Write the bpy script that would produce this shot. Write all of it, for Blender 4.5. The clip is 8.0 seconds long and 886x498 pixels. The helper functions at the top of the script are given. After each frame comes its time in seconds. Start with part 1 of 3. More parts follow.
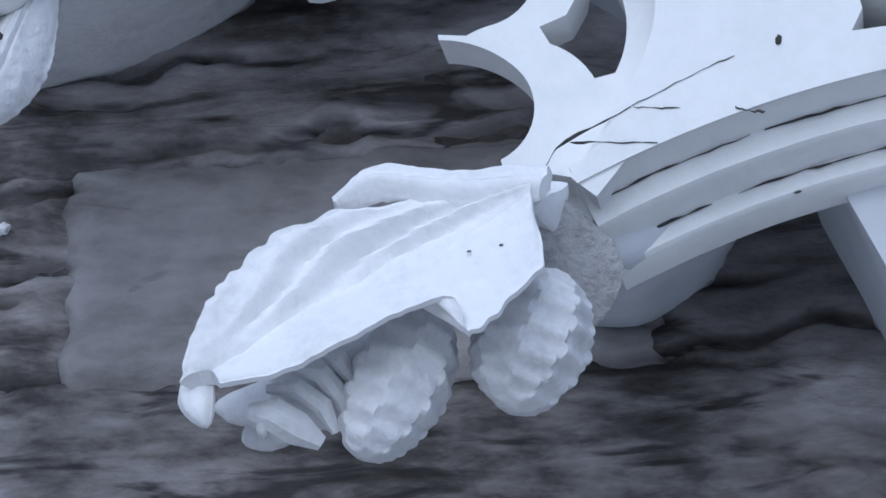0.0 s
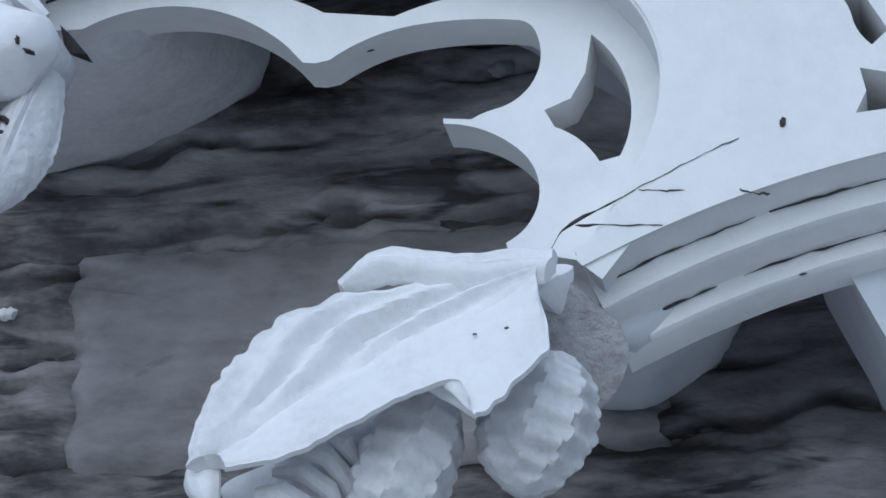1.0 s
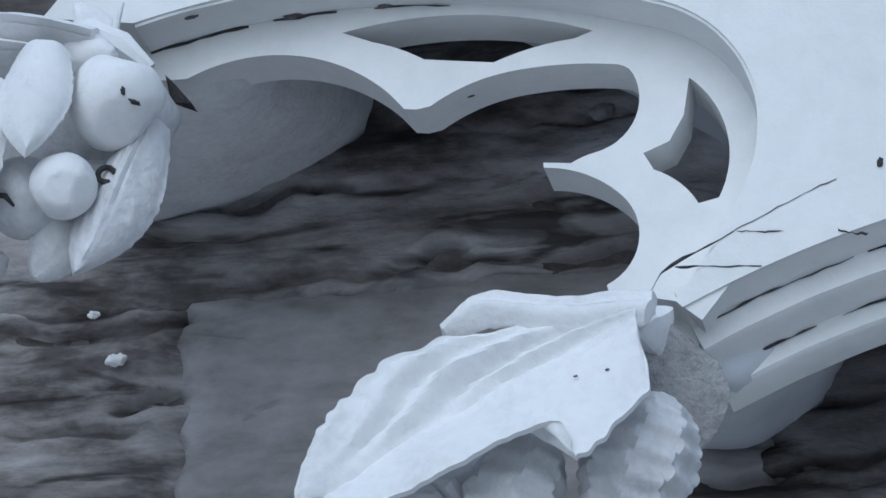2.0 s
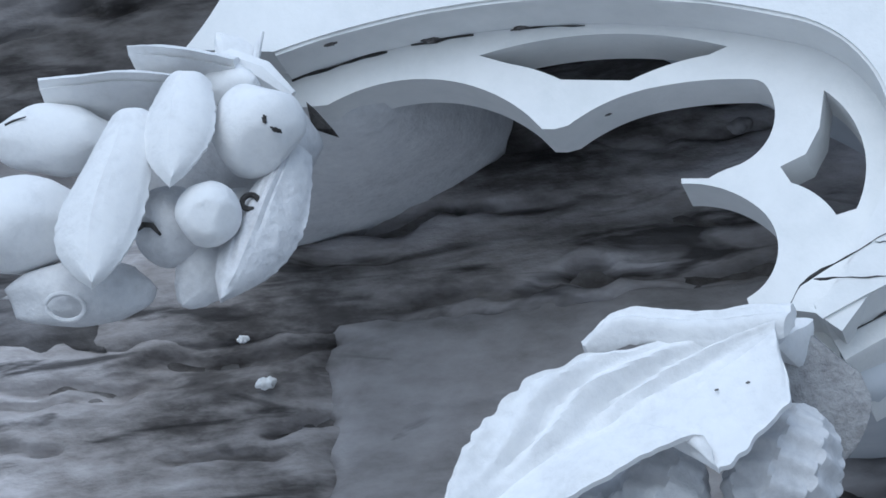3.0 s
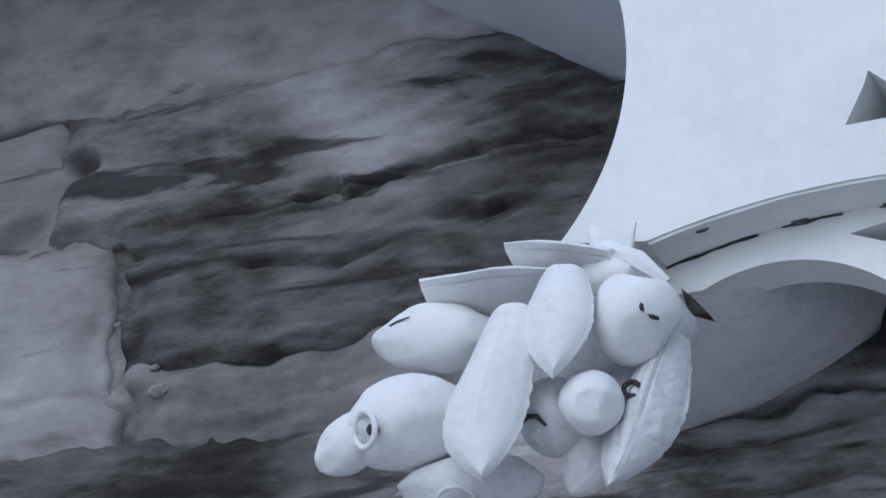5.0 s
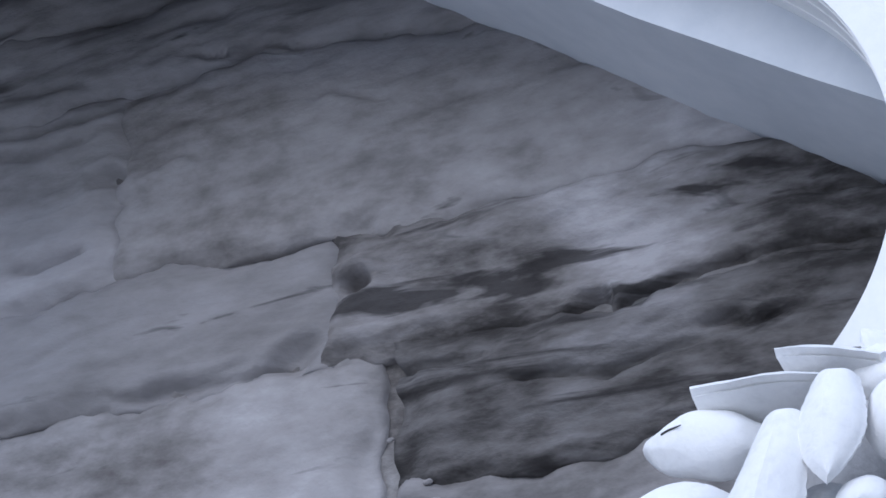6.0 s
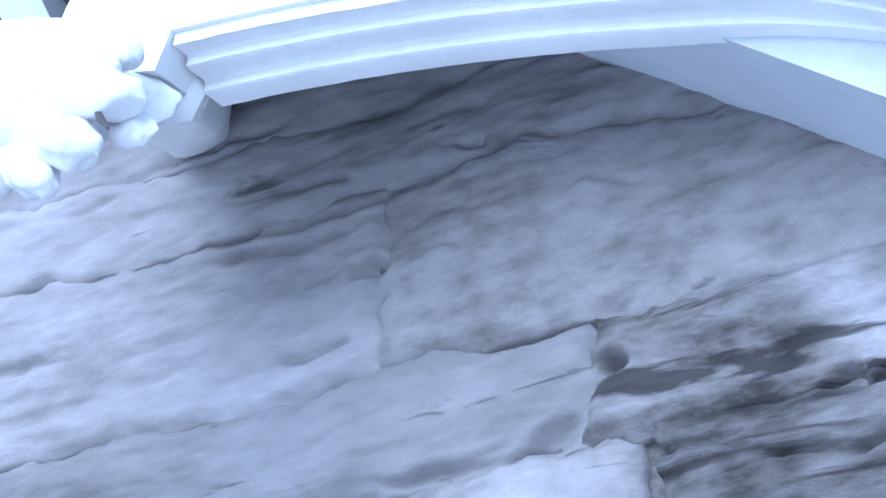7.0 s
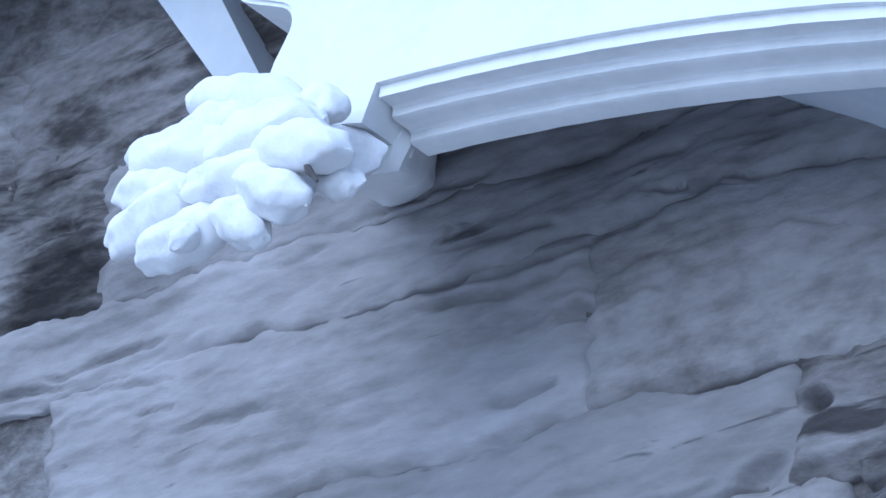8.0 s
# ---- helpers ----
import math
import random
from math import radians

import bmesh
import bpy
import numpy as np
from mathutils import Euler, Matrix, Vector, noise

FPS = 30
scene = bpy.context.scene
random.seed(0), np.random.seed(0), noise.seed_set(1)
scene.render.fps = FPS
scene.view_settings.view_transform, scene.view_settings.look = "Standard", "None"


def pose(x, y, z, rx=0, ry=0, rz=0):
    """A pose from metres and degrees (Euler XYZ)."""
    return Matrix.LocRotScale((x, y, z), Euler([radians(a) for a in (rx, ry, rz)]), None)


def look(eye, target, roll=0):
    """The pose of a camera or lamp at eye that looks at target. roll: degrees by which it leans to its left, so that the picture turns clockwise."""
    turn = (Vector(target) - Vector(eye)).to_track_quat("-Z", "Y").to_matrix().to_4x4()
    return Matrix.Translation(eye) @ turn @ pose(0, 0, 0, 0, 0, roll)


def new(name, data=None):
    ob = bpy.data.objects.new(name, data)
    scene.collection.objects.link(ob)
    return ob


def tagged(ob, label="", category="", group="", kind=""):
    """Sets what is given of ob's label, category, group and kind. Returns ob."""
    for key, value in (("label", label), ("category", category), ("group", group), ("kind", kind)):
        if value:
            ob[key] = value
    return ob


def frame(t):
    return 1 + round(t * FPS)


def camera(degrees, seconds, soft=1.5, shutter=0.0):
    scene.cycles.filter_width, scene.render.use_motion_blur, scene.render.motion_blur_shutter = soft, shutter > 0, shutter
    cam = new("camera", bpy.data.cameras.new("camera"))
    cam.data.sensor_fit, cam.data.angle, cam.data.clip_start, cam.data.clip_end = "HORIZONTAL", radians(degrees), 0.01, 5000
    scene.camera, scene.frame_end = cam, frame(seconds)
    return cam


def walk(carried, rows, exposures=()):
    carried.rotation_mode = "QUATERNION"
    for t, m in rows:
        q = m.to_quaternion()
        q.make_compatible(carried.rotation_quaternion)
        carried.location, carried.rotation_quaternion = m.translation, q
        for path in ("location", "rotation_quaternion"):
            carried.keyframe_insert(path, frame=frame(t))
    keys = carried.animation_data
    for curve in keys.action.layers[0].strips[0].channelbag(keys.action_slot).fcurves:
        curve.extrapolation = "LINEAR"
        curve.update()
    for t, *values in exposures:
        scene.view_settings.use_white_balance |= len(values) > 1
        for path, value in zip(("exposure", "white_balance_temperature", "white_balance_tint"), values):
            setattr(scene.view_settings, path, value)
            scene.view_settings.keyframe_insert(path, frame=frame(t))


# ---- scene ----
from mathutils.geometry import delaunay_2d_cdt

# ---- the camera: held by hand on one spot, to the arch's side, it pans along the haunch ----
cam = camera(16, 8.0, soft=1.6)
TURNS = [  # seconds, sway to the side, step back, sway up, turn to the left, tilt up, lean
    (0.0, -0.026, -1.650, 0.031, 8.44, 17.61, -0.28),
    (0.5, -0.026, -1.649, 0.030, 8.45, 17.98, -0.28),
    (1.0, -0.024, -1.651, 0.029, 8.60, 19.17, -0.42),
    (1.5, -0.024, -1.656, 0.027, 9.06, 19.49, -0.51),
    (1.7, -0.021, -1.661, 0.026, 9.77, 19.69, -0.45),
    (2.8, 0.001, -1.688, 0.023, 13.11, 20.08, -0.53),
    (3.0, 0.001, -1.690, 0.021, 13.85, 20.13, -0.71),
    (3.5, 0.010, -1.710, 0.007, 15.90, 20.52, -0.64),
    (4.0, 0.018, -1.725, -0.002, 17.63, 21.70, -0.68),
    (4.2, 0.017, -1.731, -0.005, 18.28, 22.26, -0.73),
    (5.3, 0.001, -1.721, 0.007, 22.52, 24.38, -0.85),
    (5.5, -0.000, -1.721, 0.008, 23.73, 24.87, -0.70),
    (6.0, 0.008, -1.716, 0.003, 26.53, 25.88, -0.01),
    (6.5, 0.038, -1.723, -0.006, 30.26, 27.02, 0.60),
    (7.0, 0.056, -1.733, -0.016, 32.63, 27.35, 1.09),
    (7.5, 0.071, -1.756, -0.028, 35.57, 27.40, 1.84),
    (8.0, 0.080, -1.767, -0.030, 36.88, 27.92, 1.99),
]
EXPOSURES = [(0.0, -0.52, 4850, 11), (1.5, -0.76, 4950, 5), (3.5, -0.42, 4900, 6), (4.2, -0.48, 4900, 7), (5.5, -0.72, 5050, 11), (6.0, -0.2, 5000, 13),
             (6.5, 0.9, 4500, 13), (7.0, 0.85, 4350, 11), (8.0, 0.05, 4350, 10)]
walk(cam, [(t, pose(side, back, 1.6 + rise, 90 + up, 0, left) @ pose(0, 0, 0, 0, 0, lean)) for t, side, back, rise, left, up, lean in TURNS], EXPOSURES)

# ---- daylight: a bright hazy sky and a broad veiled sun, high in front of the arch ----
SUN_UP, SUN_SIDE = 36, -6  # degrees above the horizon; to the left of straight in front of the wall
world = bpy.data.worlds.new("sky")
scene.world = world
world.use_nodes = True
sky = world.node_tree.nodes.new("ShaderNodeTexSky")
sky.sky_type, sky.sun_disc = "NISHITA", False
sky.sun_elevation, sky.sun_rotation = radians(SUN_UP), radians(180 - SUN_SIDE)
sky.dust_density, sky.air_density = 3.0, 1.2
world.node_tree.links.new(sky.outputs[0], world.node_tree.nodes["Background"].inputs[0])
world.node_tree.nodes["Background"].inputs[1].default_value = 0.105
sun = new("sun", bpy.data.lights.new("sun", "SUN"))
sun.data.energy, sun.data.angle, sun.data.color = 2.0, radians(75), (1.0, 0.96, 0.9)
sun_way = Vector((math.sin(radians(SUN_SIDE)) * math.cos(radians(SUN_UP)), -math.cos(radians(SUN_SIDE)) * math.cos(radians(SUN_UP)), math.sin(radians(SUN_UP))))
sun.matrix_world = look(sun_way * 20, (0, 0, 0))


# ---- materials ----
def surface(name, tones, scale, stretch=(1, 1, 1), rough=0.85, bump=0.3, grain=180.0, depth=0.004, speck=None, per_piece=0.0, patches=0.0, contrast=1.0, gash=None):
    """A rough mineral surface: tones of a slow noise, a finer mottle, grain and relief."""
    m = bpy.data.materials.new(name)
    m.use_nodes = True
    nt, bsdf = m.node_tree, m.node_tree.nodes["Principled BSDF"]
    bsdf.inputs["Roughness"].default_value = rough
    bsdf.inputs["Specular IOR Level"].default_value = 0.25

    def node(kind, **sets):
        n = nt.nodes.new(kind)
        for k, v in sets.items():
            n.inputs[k].default_value = v
        return n

    def link(a, b):
        nt.links.new(a, b)
    geo = nt.nodes.new("ShaderNodeTexCoord")
    mapping = node("ShaderNodeMapping", Scale=stretch)
    link(geo.outputs["Object"], mapping.inputs["Vector"])
    big = node("ShaderNodeTexNoise", Scale=scale, Detail=5.0, Roughness=0.6, Distortion=0.4)
    fine = node("ShaderNodeTexNoise", Scale=scale * 7, Detail=4.0, Roughness=0.65)
    grit = node("ShaderNodeTexNoise", Scale=grain, Detail=3.0, Roughness=0.6)
    for n in (big, fine):
        link(mapping.outputs[0], n.inputs["Vector"])
    link(geo.outputs["Object"], grit.inputs["Vector"])
    mix = nt.nodes.new("ShaderNodeMix")
    mix.inputs["Factor"].default_value = 0.38
    link(big.outputs[0], mix.inputs["A"])
    link(fine.outputs[0], mix.inputs["B"])
    value = mix.outputs["Result"]
    if patches:
        wide = node("ShaderNodeTexNoise", Scale=scale * 1.1, Detail=3.0, Roughness=0.55, Distortion=0.6)
        link(geo.outputs["Object"], wide.inputs["Vector"])
        shift = node("ShaderNodeMapRange")
        shift.inputs["From Min"].default_value, shift.inputs["From Max"].default_value = 0.3, 0.7
        shift.inputs["To Min"].default_value, shift.inputs["To Max"].default_value = -patches, patches
        link(wide.outputs[0], shift.inputs["Value"])
        total = nt.nodes.new("ShaderNodeMath")
        link(value, total.inputs[0])
        link(shift.outputs[0], total.inputs[1])
        value = total.outputs[0]
    if contrast != 1.0:
        steep = node("ShaderNodeMapRange")
        steep.clamp = False
        steep.inputs["To Min"].default_value, steep.inputs["To Max"].default_value = 0.5 - contrast / 2, 0.5 + contrast / 2
        link(value, steep.inputs["Value"])
        value = steep.outputs[0]
    ramp = nt.nodes.new("ShaderNodeValToRGB")
    ramp.color_ramp.elements.remove(ramp.color_ramp.elements[1])
    for i, (at, tone) in enumerate(tones):
        e = ramp.color_ramp.elements[0] if i == 0 else ramp.color_ramp.elements.new(at)
        e.position, e.color = at, (*tone, 1)
    link(value, ramp.inputs[0])
    colour = ramp.outputs[0]
    if per_piece:
        info = nt.nodes.new("ShaderNodeObjectInfo")
        amount = node("ShaderNodeMapRange")
        amount.inputs["To Min"].default_value, amount.inputs["To Max"].default_value = 1 - per_piece, 1 + per_piece
        link(info.outputs["Random"], amount.inputs["Value"])
        tint = nt.nodes.new("ShaderNodeVectorMath")
        tint.operation = "SCALE"
        link(colour, tint.inputs[0])
        link(amount.outputs[0], tint.inputs["Scale"])
        shade_tint = nt.nodes.new("ShaderNodeVectorMath")
        shade_tint.operation = "MULTIPLY"
        link(tint.outputs[0], shade_tint.inputs[0])
        link(info.outputs["Color"], shade_tint.inputs[1])
        colour = shade_tint.outputs[0]
    if speck:
        spots = node("ShaderNodeTexNoise", Scale=speck[0], Detail=2.0)
        link(geo.outputs["Object"], spots.inputs["Vector"])
        cut = node("ShaderNodeMapRange")
        cut.inputs["From Min"].default_value, cut.inputs["From Max"].default_value = speck[1], speck[1] + 0.05
        link(spots.outputs[0], cut.inputs["Value"])
        over = nt.nodes.new("ShaderNodeMix")
        over.data_type = "RGBA"
        link(cut.outputs[0], over.inputs["Factor"])
        link(colour, over.inputs["A"])
        over.inputs["B"].default_value = (*speck[2], 1)
        colour = over.outputs["Result"]
    # dark streaks put into the colour for the shade in the rock's splits
    if gash:
        slant = node("ShaderNodeMapping", Scale=(1, 1, gash[1]), Rotation=(0, radians(3), 0))
        link(geo.outputs["Object"], slant.inputs["Vector"])
        split = node("ShaderNodeTexNoise", Scale=gash[0], Detail=4.0, Roughness=0.55, Distortion=0.8)
        link(slant.outputs[0], split.inputs["Vector"])
        gash_shade = node("ShaderNodeMapRange")
        gash_shade.inputs["From Min"].default_value, gash_shade.inputs["From Max"].default_value = gash[2], gash[2] + 0.09
        gash_shade.inputs["To Max"].default_value = 0.82
        link(split.outputs[0], gash_shade.inputs["Value"])
        shade_mix = nt.nodes.new("ShaderNodeMix")
        shade_mix.data_type = "RGBA"
        link(gash_shade.outputs[0], shade_mix.inputs["Factor"])
        link(colour, shade_mix.inputs["A"])
        shade_mix.inputs["B"].default_value = (0.022, 0.020, 0.020, 1)
        colour = shade_mix.outputs["Result"]
    link(colour, bsdf.inputs["Base Color"])
    relief = nt.nodes.new("ShaderNodeMath")
    relief.operation = "MULTIPLY_ADD"
    relief.inputs[1].default_value = 0.35
    link(grit.outputs[0], relief.inputs[0])
    link(fine.outputs[0], relief.inputs[2])
    b = node("ShaderNodeBump", Strength=bump, Distance=depth)
    link(relief.outputs[0], b.inputs["Height"])
    link(b.outputs[0], bsdf.inputs["Normal"])
    return m


limewash = surface("limewash", [(0.3, (0.70, 0.71, 0.70)), (0.55, (0.80, 0.80, 0.79)), (0.75, (0.84, 0.84, 0.83))], 9, bump=0.25, depth=0.002, grain=260)
carving = surface("limewashed_carving", [(0.3, (0.68, 0.68, 0.68)), (0.5, (0.79, 0.79, 0.79)), (0.75, (0.85, 0.85, 0.84))], 22, bump=0.35, depth=0.002, grain=300)
# worn stone; its grey also serves as shade on the third boss's stem
worn_shaded_carving = surface("worn_shaded_carving", [(0.3, (0.52, 0.52, 0.53)), (0.5, (0.66, 0.66, 0.67)), (0.72, (0.77, 0.77, 0.77))], 26, bump=0.4, depth=0.003, grain=220)
plaster = surface("soffit_plaster", [(0.3, (0.50, 0.53, 0.57)), (0.6, (0.60, 0.62, 0.65)), (0.8, (0.66, 0.67, 0.69))], 5, bump=0.2, depth=0.003)
# lowest tones and gash also put the shade of the rock's recesses into colour
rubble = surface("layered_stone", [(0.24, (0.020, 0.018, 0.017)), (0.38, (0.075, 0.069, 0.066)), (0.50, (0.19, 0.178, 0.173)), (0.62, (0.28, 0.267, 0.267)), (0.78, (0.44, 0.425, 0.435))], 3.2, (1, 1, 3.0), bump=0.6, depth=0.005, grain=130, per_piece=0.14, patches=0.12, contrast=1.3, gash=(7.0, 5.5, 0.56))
dressed = surface("dressed_stone", [(0.22, (0.085, 0.078, 0.074)), (0.38, (0.18, 0.17, 0.166)), (0.52, (0.265, 0.252, 0.25)), (0.66, (0.33, 0.317, 0.318)), (0.80, (0.43, 0.417, 0.425))], 4.0, (1, 1, 2.2), bump=0.45, depth=0.004, grain=150, per_piece=0.08, patches=0.12, contrast=1.25, gash=(8.0, 4.0, 0.66))
pale_rubble = surface("pale_layered_stone", [(0.22, (0.12, 0.112, 0.110)), (0.38, (0.20, 0.19, 0.188)), (0.52, (0.27, 0.258, 0.258)), (0.66, (0.33, 0.317, 0.322)), (0.80, (0.42, 0.407, 0.42))], 3.6, (1, 1, 3.0), bump=0.4, depth=0.004, grain=140, per_piece=0.06, patches=0.10, gash=(7.0, 6.0, 0.66))
mortar = surface("old_mortar", [(0.30, (0.05, 0.045, 0.043)), (0.45, (0.15, 0.14, 0.135)), (0.6, (0.26, 0.25, 0.245)), (0.75, (0.42, 0.41, 0.41))], 9, (1, 1, 1.8), bump=0.5, depth=0.005, grain=110, patches=0.12)
# grime of the chips; also paints the shade of a slit
grime_shade = surface("grime_and_shade", [(0.3, (0.05, 0.045, 0.042)), (0.5, (0.12, 0.11, 0.105)), (0.7, (0.26, 0.25, 0.245))], 30, bump=0.6)
broken = surface("broken_stone", [(0.3, (0.20, 0.197, 0.195)), (0.5, (0.36, 0.355, 0.355)), (0.7, (0.50, 0.50, 0.50))], 24, bump=0.6, depth=0.006)
# dirt of the cracks; also paints shade in a gap and an eye
crack_and_shade = surface("crack_dirt_and_shade", [(0.4, (0.03, 0.028, 0.027)), (0.7, (0.10, 0.095, 0.09))], 60)
chip_white = surface("lime_spatter", [(0.3, (0.78, 0.78, 0.77)), (0.7, (0.86, 0.86, 0.85))], 90)
paving = surface("paving_stone", [(0.3, (0.50, 0.49, 0.47)), (0.55, (0.62, 0.61, 0.59)), (0.75, (0.70, 0.69, 0.67))], 1.2, bump=0.5)


# ---- building tools ----
def part(name, bm, material, parent=None, label="", smooth=True):
    """Links a bmesh as one mesh object under a thing, or at top level."""
    me = bpy.data.meshes.new(name)
    bmesh.ops.recalc_face_normals(bm, faces=bm.faces)
    bm.to_mesh(me)
    bm.free()
    me.materials.append(material)
    if smooth:
        me.polygons.foreach_set("use_smooth", [True] * len(me.polygons))
        me.set_sharp_from_angle(angle=radians(38))
    ob = new(name, me)
    ob.parent = parent
    if label:
        ob["label"] = label
    return ob


def turtle(x, z, heading, bends, step=0.008):
    """A path in the wall's plane: a start, a heading in degrees and bends of (radius, sweep in degrees); radius 0: a straight of that length."""
    out, h = [(x, z)], radians(heading)
    for radius, sweep in bends:
        length = sweep if radius == 0 else abs(radius * radians(sweep))
        turn = 0 if radius == 0 else radians(sweep)
        n = max(2, math.ceil(length / step))
        for _ in range(n):
            h += turn / n / 2
            x, z = x + length / n * math.cos(h), z + length / n * math.sin(h)
            h += turn / n / 2
            out.append((x, z))
    return out


def aside(path, d, fade=(1.0, 2.0)):
    """The path moved d metres to its left, drawn together close to the path over the stretch fade."""
    out = []
    for i, p in enumerate(path):
        a, b = Vector(path[max(0, i - 1)]), Vector(path[min(len(path) - 1, i + 1)])
        t = (b - a).normalized()
        s = min(1.0, max(0.0, (i / len(path) - fade[0]) / (fade[1] - fade[0])))
        k = d + (0.021 - 0.86 * d) * s * s * (3 - 2 * s)
        out.append((p[0] - t.y * k, p[1] + t.x * k))
    return out


def slab(path, y0, y1, holes=()):
    """A closed outline in x and z, with openings cut through it, given thickness from y0 to y1."""
    loops, flat, edges = [path, *holes], [], []
    for loop in loops:
        n, k = len(loop), len(flat)
        flat += [Vector(p) for p in loop]
        edges += [(k + i, k + (i + 1) % n) for i in range(n)]
    spots, _, tris, _, _, _ = delaunay_2d_cdt(flat, edges, [], 0, 1e-6)

    def inside(x, z):
        odd = False
        for loop in loops:
            for (xa, za), (xb, zb) in zip(loop, loop[1:] + loop[:1]):
                if (za > z) != (zb > z) and x < xa + (z - za) / (zb - za) * (xb - xa):
                    odd = not odd
        return odd
    keep = [t for t in tris if inside(sum(spots[i].x for i in t) / 3, sum(spots[i].y for i in t) / 3)]
    bm = bmesh.new()
    front, back = {}, {}
    for t in keep:
        for i in t:
            if i not in front:
                front[i], back[i] = bm.verts.new((spots[i].x, y0, spots[i].y)), bm.verts.new((spots[i].x, y1, spots[i].y))
    for t in keep:
        bm.faces.new([front[i] for i in t])
        bm.faces.new([back[i] for i in reversed(t)])
    sides = {}
    for t in keep:
        for a, b in zip(t, (*t[1:], t[0])):
            sides[(a, b)] = True
    for a, b in sides:
        if (b, a) not in sides:
            bm.faces.new((front[b], front[a], back[a], back[b]))
    return bm


def sweep(path, profile, wobble=0.0006, fade=(1.0, 2.0)):
    """A moulding: the profile's (offset to the left, depth) carried along the path, closed and capped."""
    bm = bmesh.new()
    rows = []
    for d, y in profile:
        rows.append([bm.verts.new((x + wobble * noise.noise((x * 45, y * 90, z * 45)), y + wobble * noise.noise((x * 45 + 7, y * 90, z * 45)), z + wobble * noise.noise((x * 45, y * 90 + 5, z * 45)))) for x, z in aside(path, d, fade)])
    k, n = len(rows), len(path)
    for a in range(k):
        b = (a + 1) % k
        for i in range(n - 1):
            bm.faces.new((rows[a][i], rows[a][i + 1], rows[b][i + 1], rows[b][i]))
    bm.faces.new([r[0] for r in rows])
    bm.faces.new([r[-1] for r in rows][::-1])
    return bm


def axes(way, facing):
    """Unit length, side and face directions of a thing that points along way and faces facing."""
    u = Vector(way).normalized()
    f = Vector(facing)
    f = (f - u * f.dot(u)).normalized()
    return u, u.cross(f), f


def leaf(base, tip, half, facing, arch=0.15, cup=0.25, thick=0.006, teeth=0.0, rows=0, veins=0.0, fat=0.75, blunt=0.8, rib=0.0, seed=0, lopsided=0.0):
    """A carved leaf: a thick blade from base to tip, arched along, cupped across, toothed at its rim."""
    base, tip = Vector(base), Vector(tip)
    u, s, f = axes(tip - base, facing)
    length = (tip - base).length
    bm = bmesh.new()
    nu, nv = (96 if rows else 44), 24
    top, bottom = [], []
    for i in range(nu + 1):
        a = i / nu
        w = half * (math.sin(math.pi * min(1, a ** fat)) ** blunt * 0.97 + 0.03)
        tooth = 1 + teeth * (abs((a * rows + 0.5 * noise.noise((a * 6, seed, 1.0))) % 1 - 0.5) * 2 - 0.5) if rows else 1
        line_t, line_b = [], []
        for j in range(nv + 1):
            v = j / nv * 2 - 1
            lift = arch * length * math.sin(math.pi * a) - cup * w * v * v
            lift += veins * half * 0.5 * (1 - lopsided * (0.5 + 0.5 * math.tanh(-6 * v))) * math.cos(2 * math.pi * (abs(v) * 2.3 - a * 1.7 + 0.25 * noise.noise((a * 3, v * 2, seed)))) * (1 - v * v) * min(1, 5 * abs(v)) * math.sin(math.pi * min(1, a * 1.1))
            lift += rib * half * (math.exp(-(v / 0.07) ** 2) - 0.6 * math.exp(-((abs(v) - 0.17) / 0.06) ** 2)) * (1 - a) * min(1, a * 6)
            lift += 0.04 * half * noise.noise((a * 5 + seed, v * 3, seed * 1.7))
            p = base + u * (a * length) + s * (v * w * (1 + (tooth - 1) * abs(v) ** 7)) + f * lift
            edge = max(0.25, (1 - v ** 4)) * min(1, 0.25 + 1.3 * w / half)
            line_t.append(bm.verts.new(p + f * thick * 0.5 * edge))
            line_b.append(bm.verts.new(p - f * thick * 0.5 * edge))
        top.append(line_t)
        bottom.append(line_b)
    for i in range(nu):
        for j in range(nv):
            bm.faces.new((top[i][j], top[i + 1][j], top[i + 1][j + 1], top[i][j + 1]))
            bm.faces.new((bottom[i][j], bottom[i][j + 1], bottom[i + 1][j + 1], bottom[i + 1][j]))
        bm.faces.new((top[i][0], bottom[i][0], bottom[i + 1][0], top[i + 1][0]))
        bm.faces.new((top[i][nv], top[i + 1][nv], bottom[i + 1][nv], bottom[i][nv]))
    bm.faces.new([*top[0], *bottom[0][::-1]])
    bm.faces.new([*top[nu], *bottom[nu][::-1]])
    return bm


def curve(points, n):
    """A smooth line through a few points, cut into n even pieces."""
    pts = [Vector(p) for p in points]
    out = []
    for i in range(n + 1):
        s = i / n * (len(pts) - 1)
        k = min(int(s), len(pts) - 2)
        a, f = s - k, [pts[max(0, k - 1)], pts[k], pts[k + 1], pts[min(len(pts) - 1, k + 2)]]
        out.append(0.5 * (2 * f[1] + (f[2] - f[0]) * a + (2 * f[0] - 5 * f[1] + 4 * f[2] - f[3]) * a * a + (3 * f[1] - f[0] - 3 * f[2] + f[3]) * a ** 3))
    return out


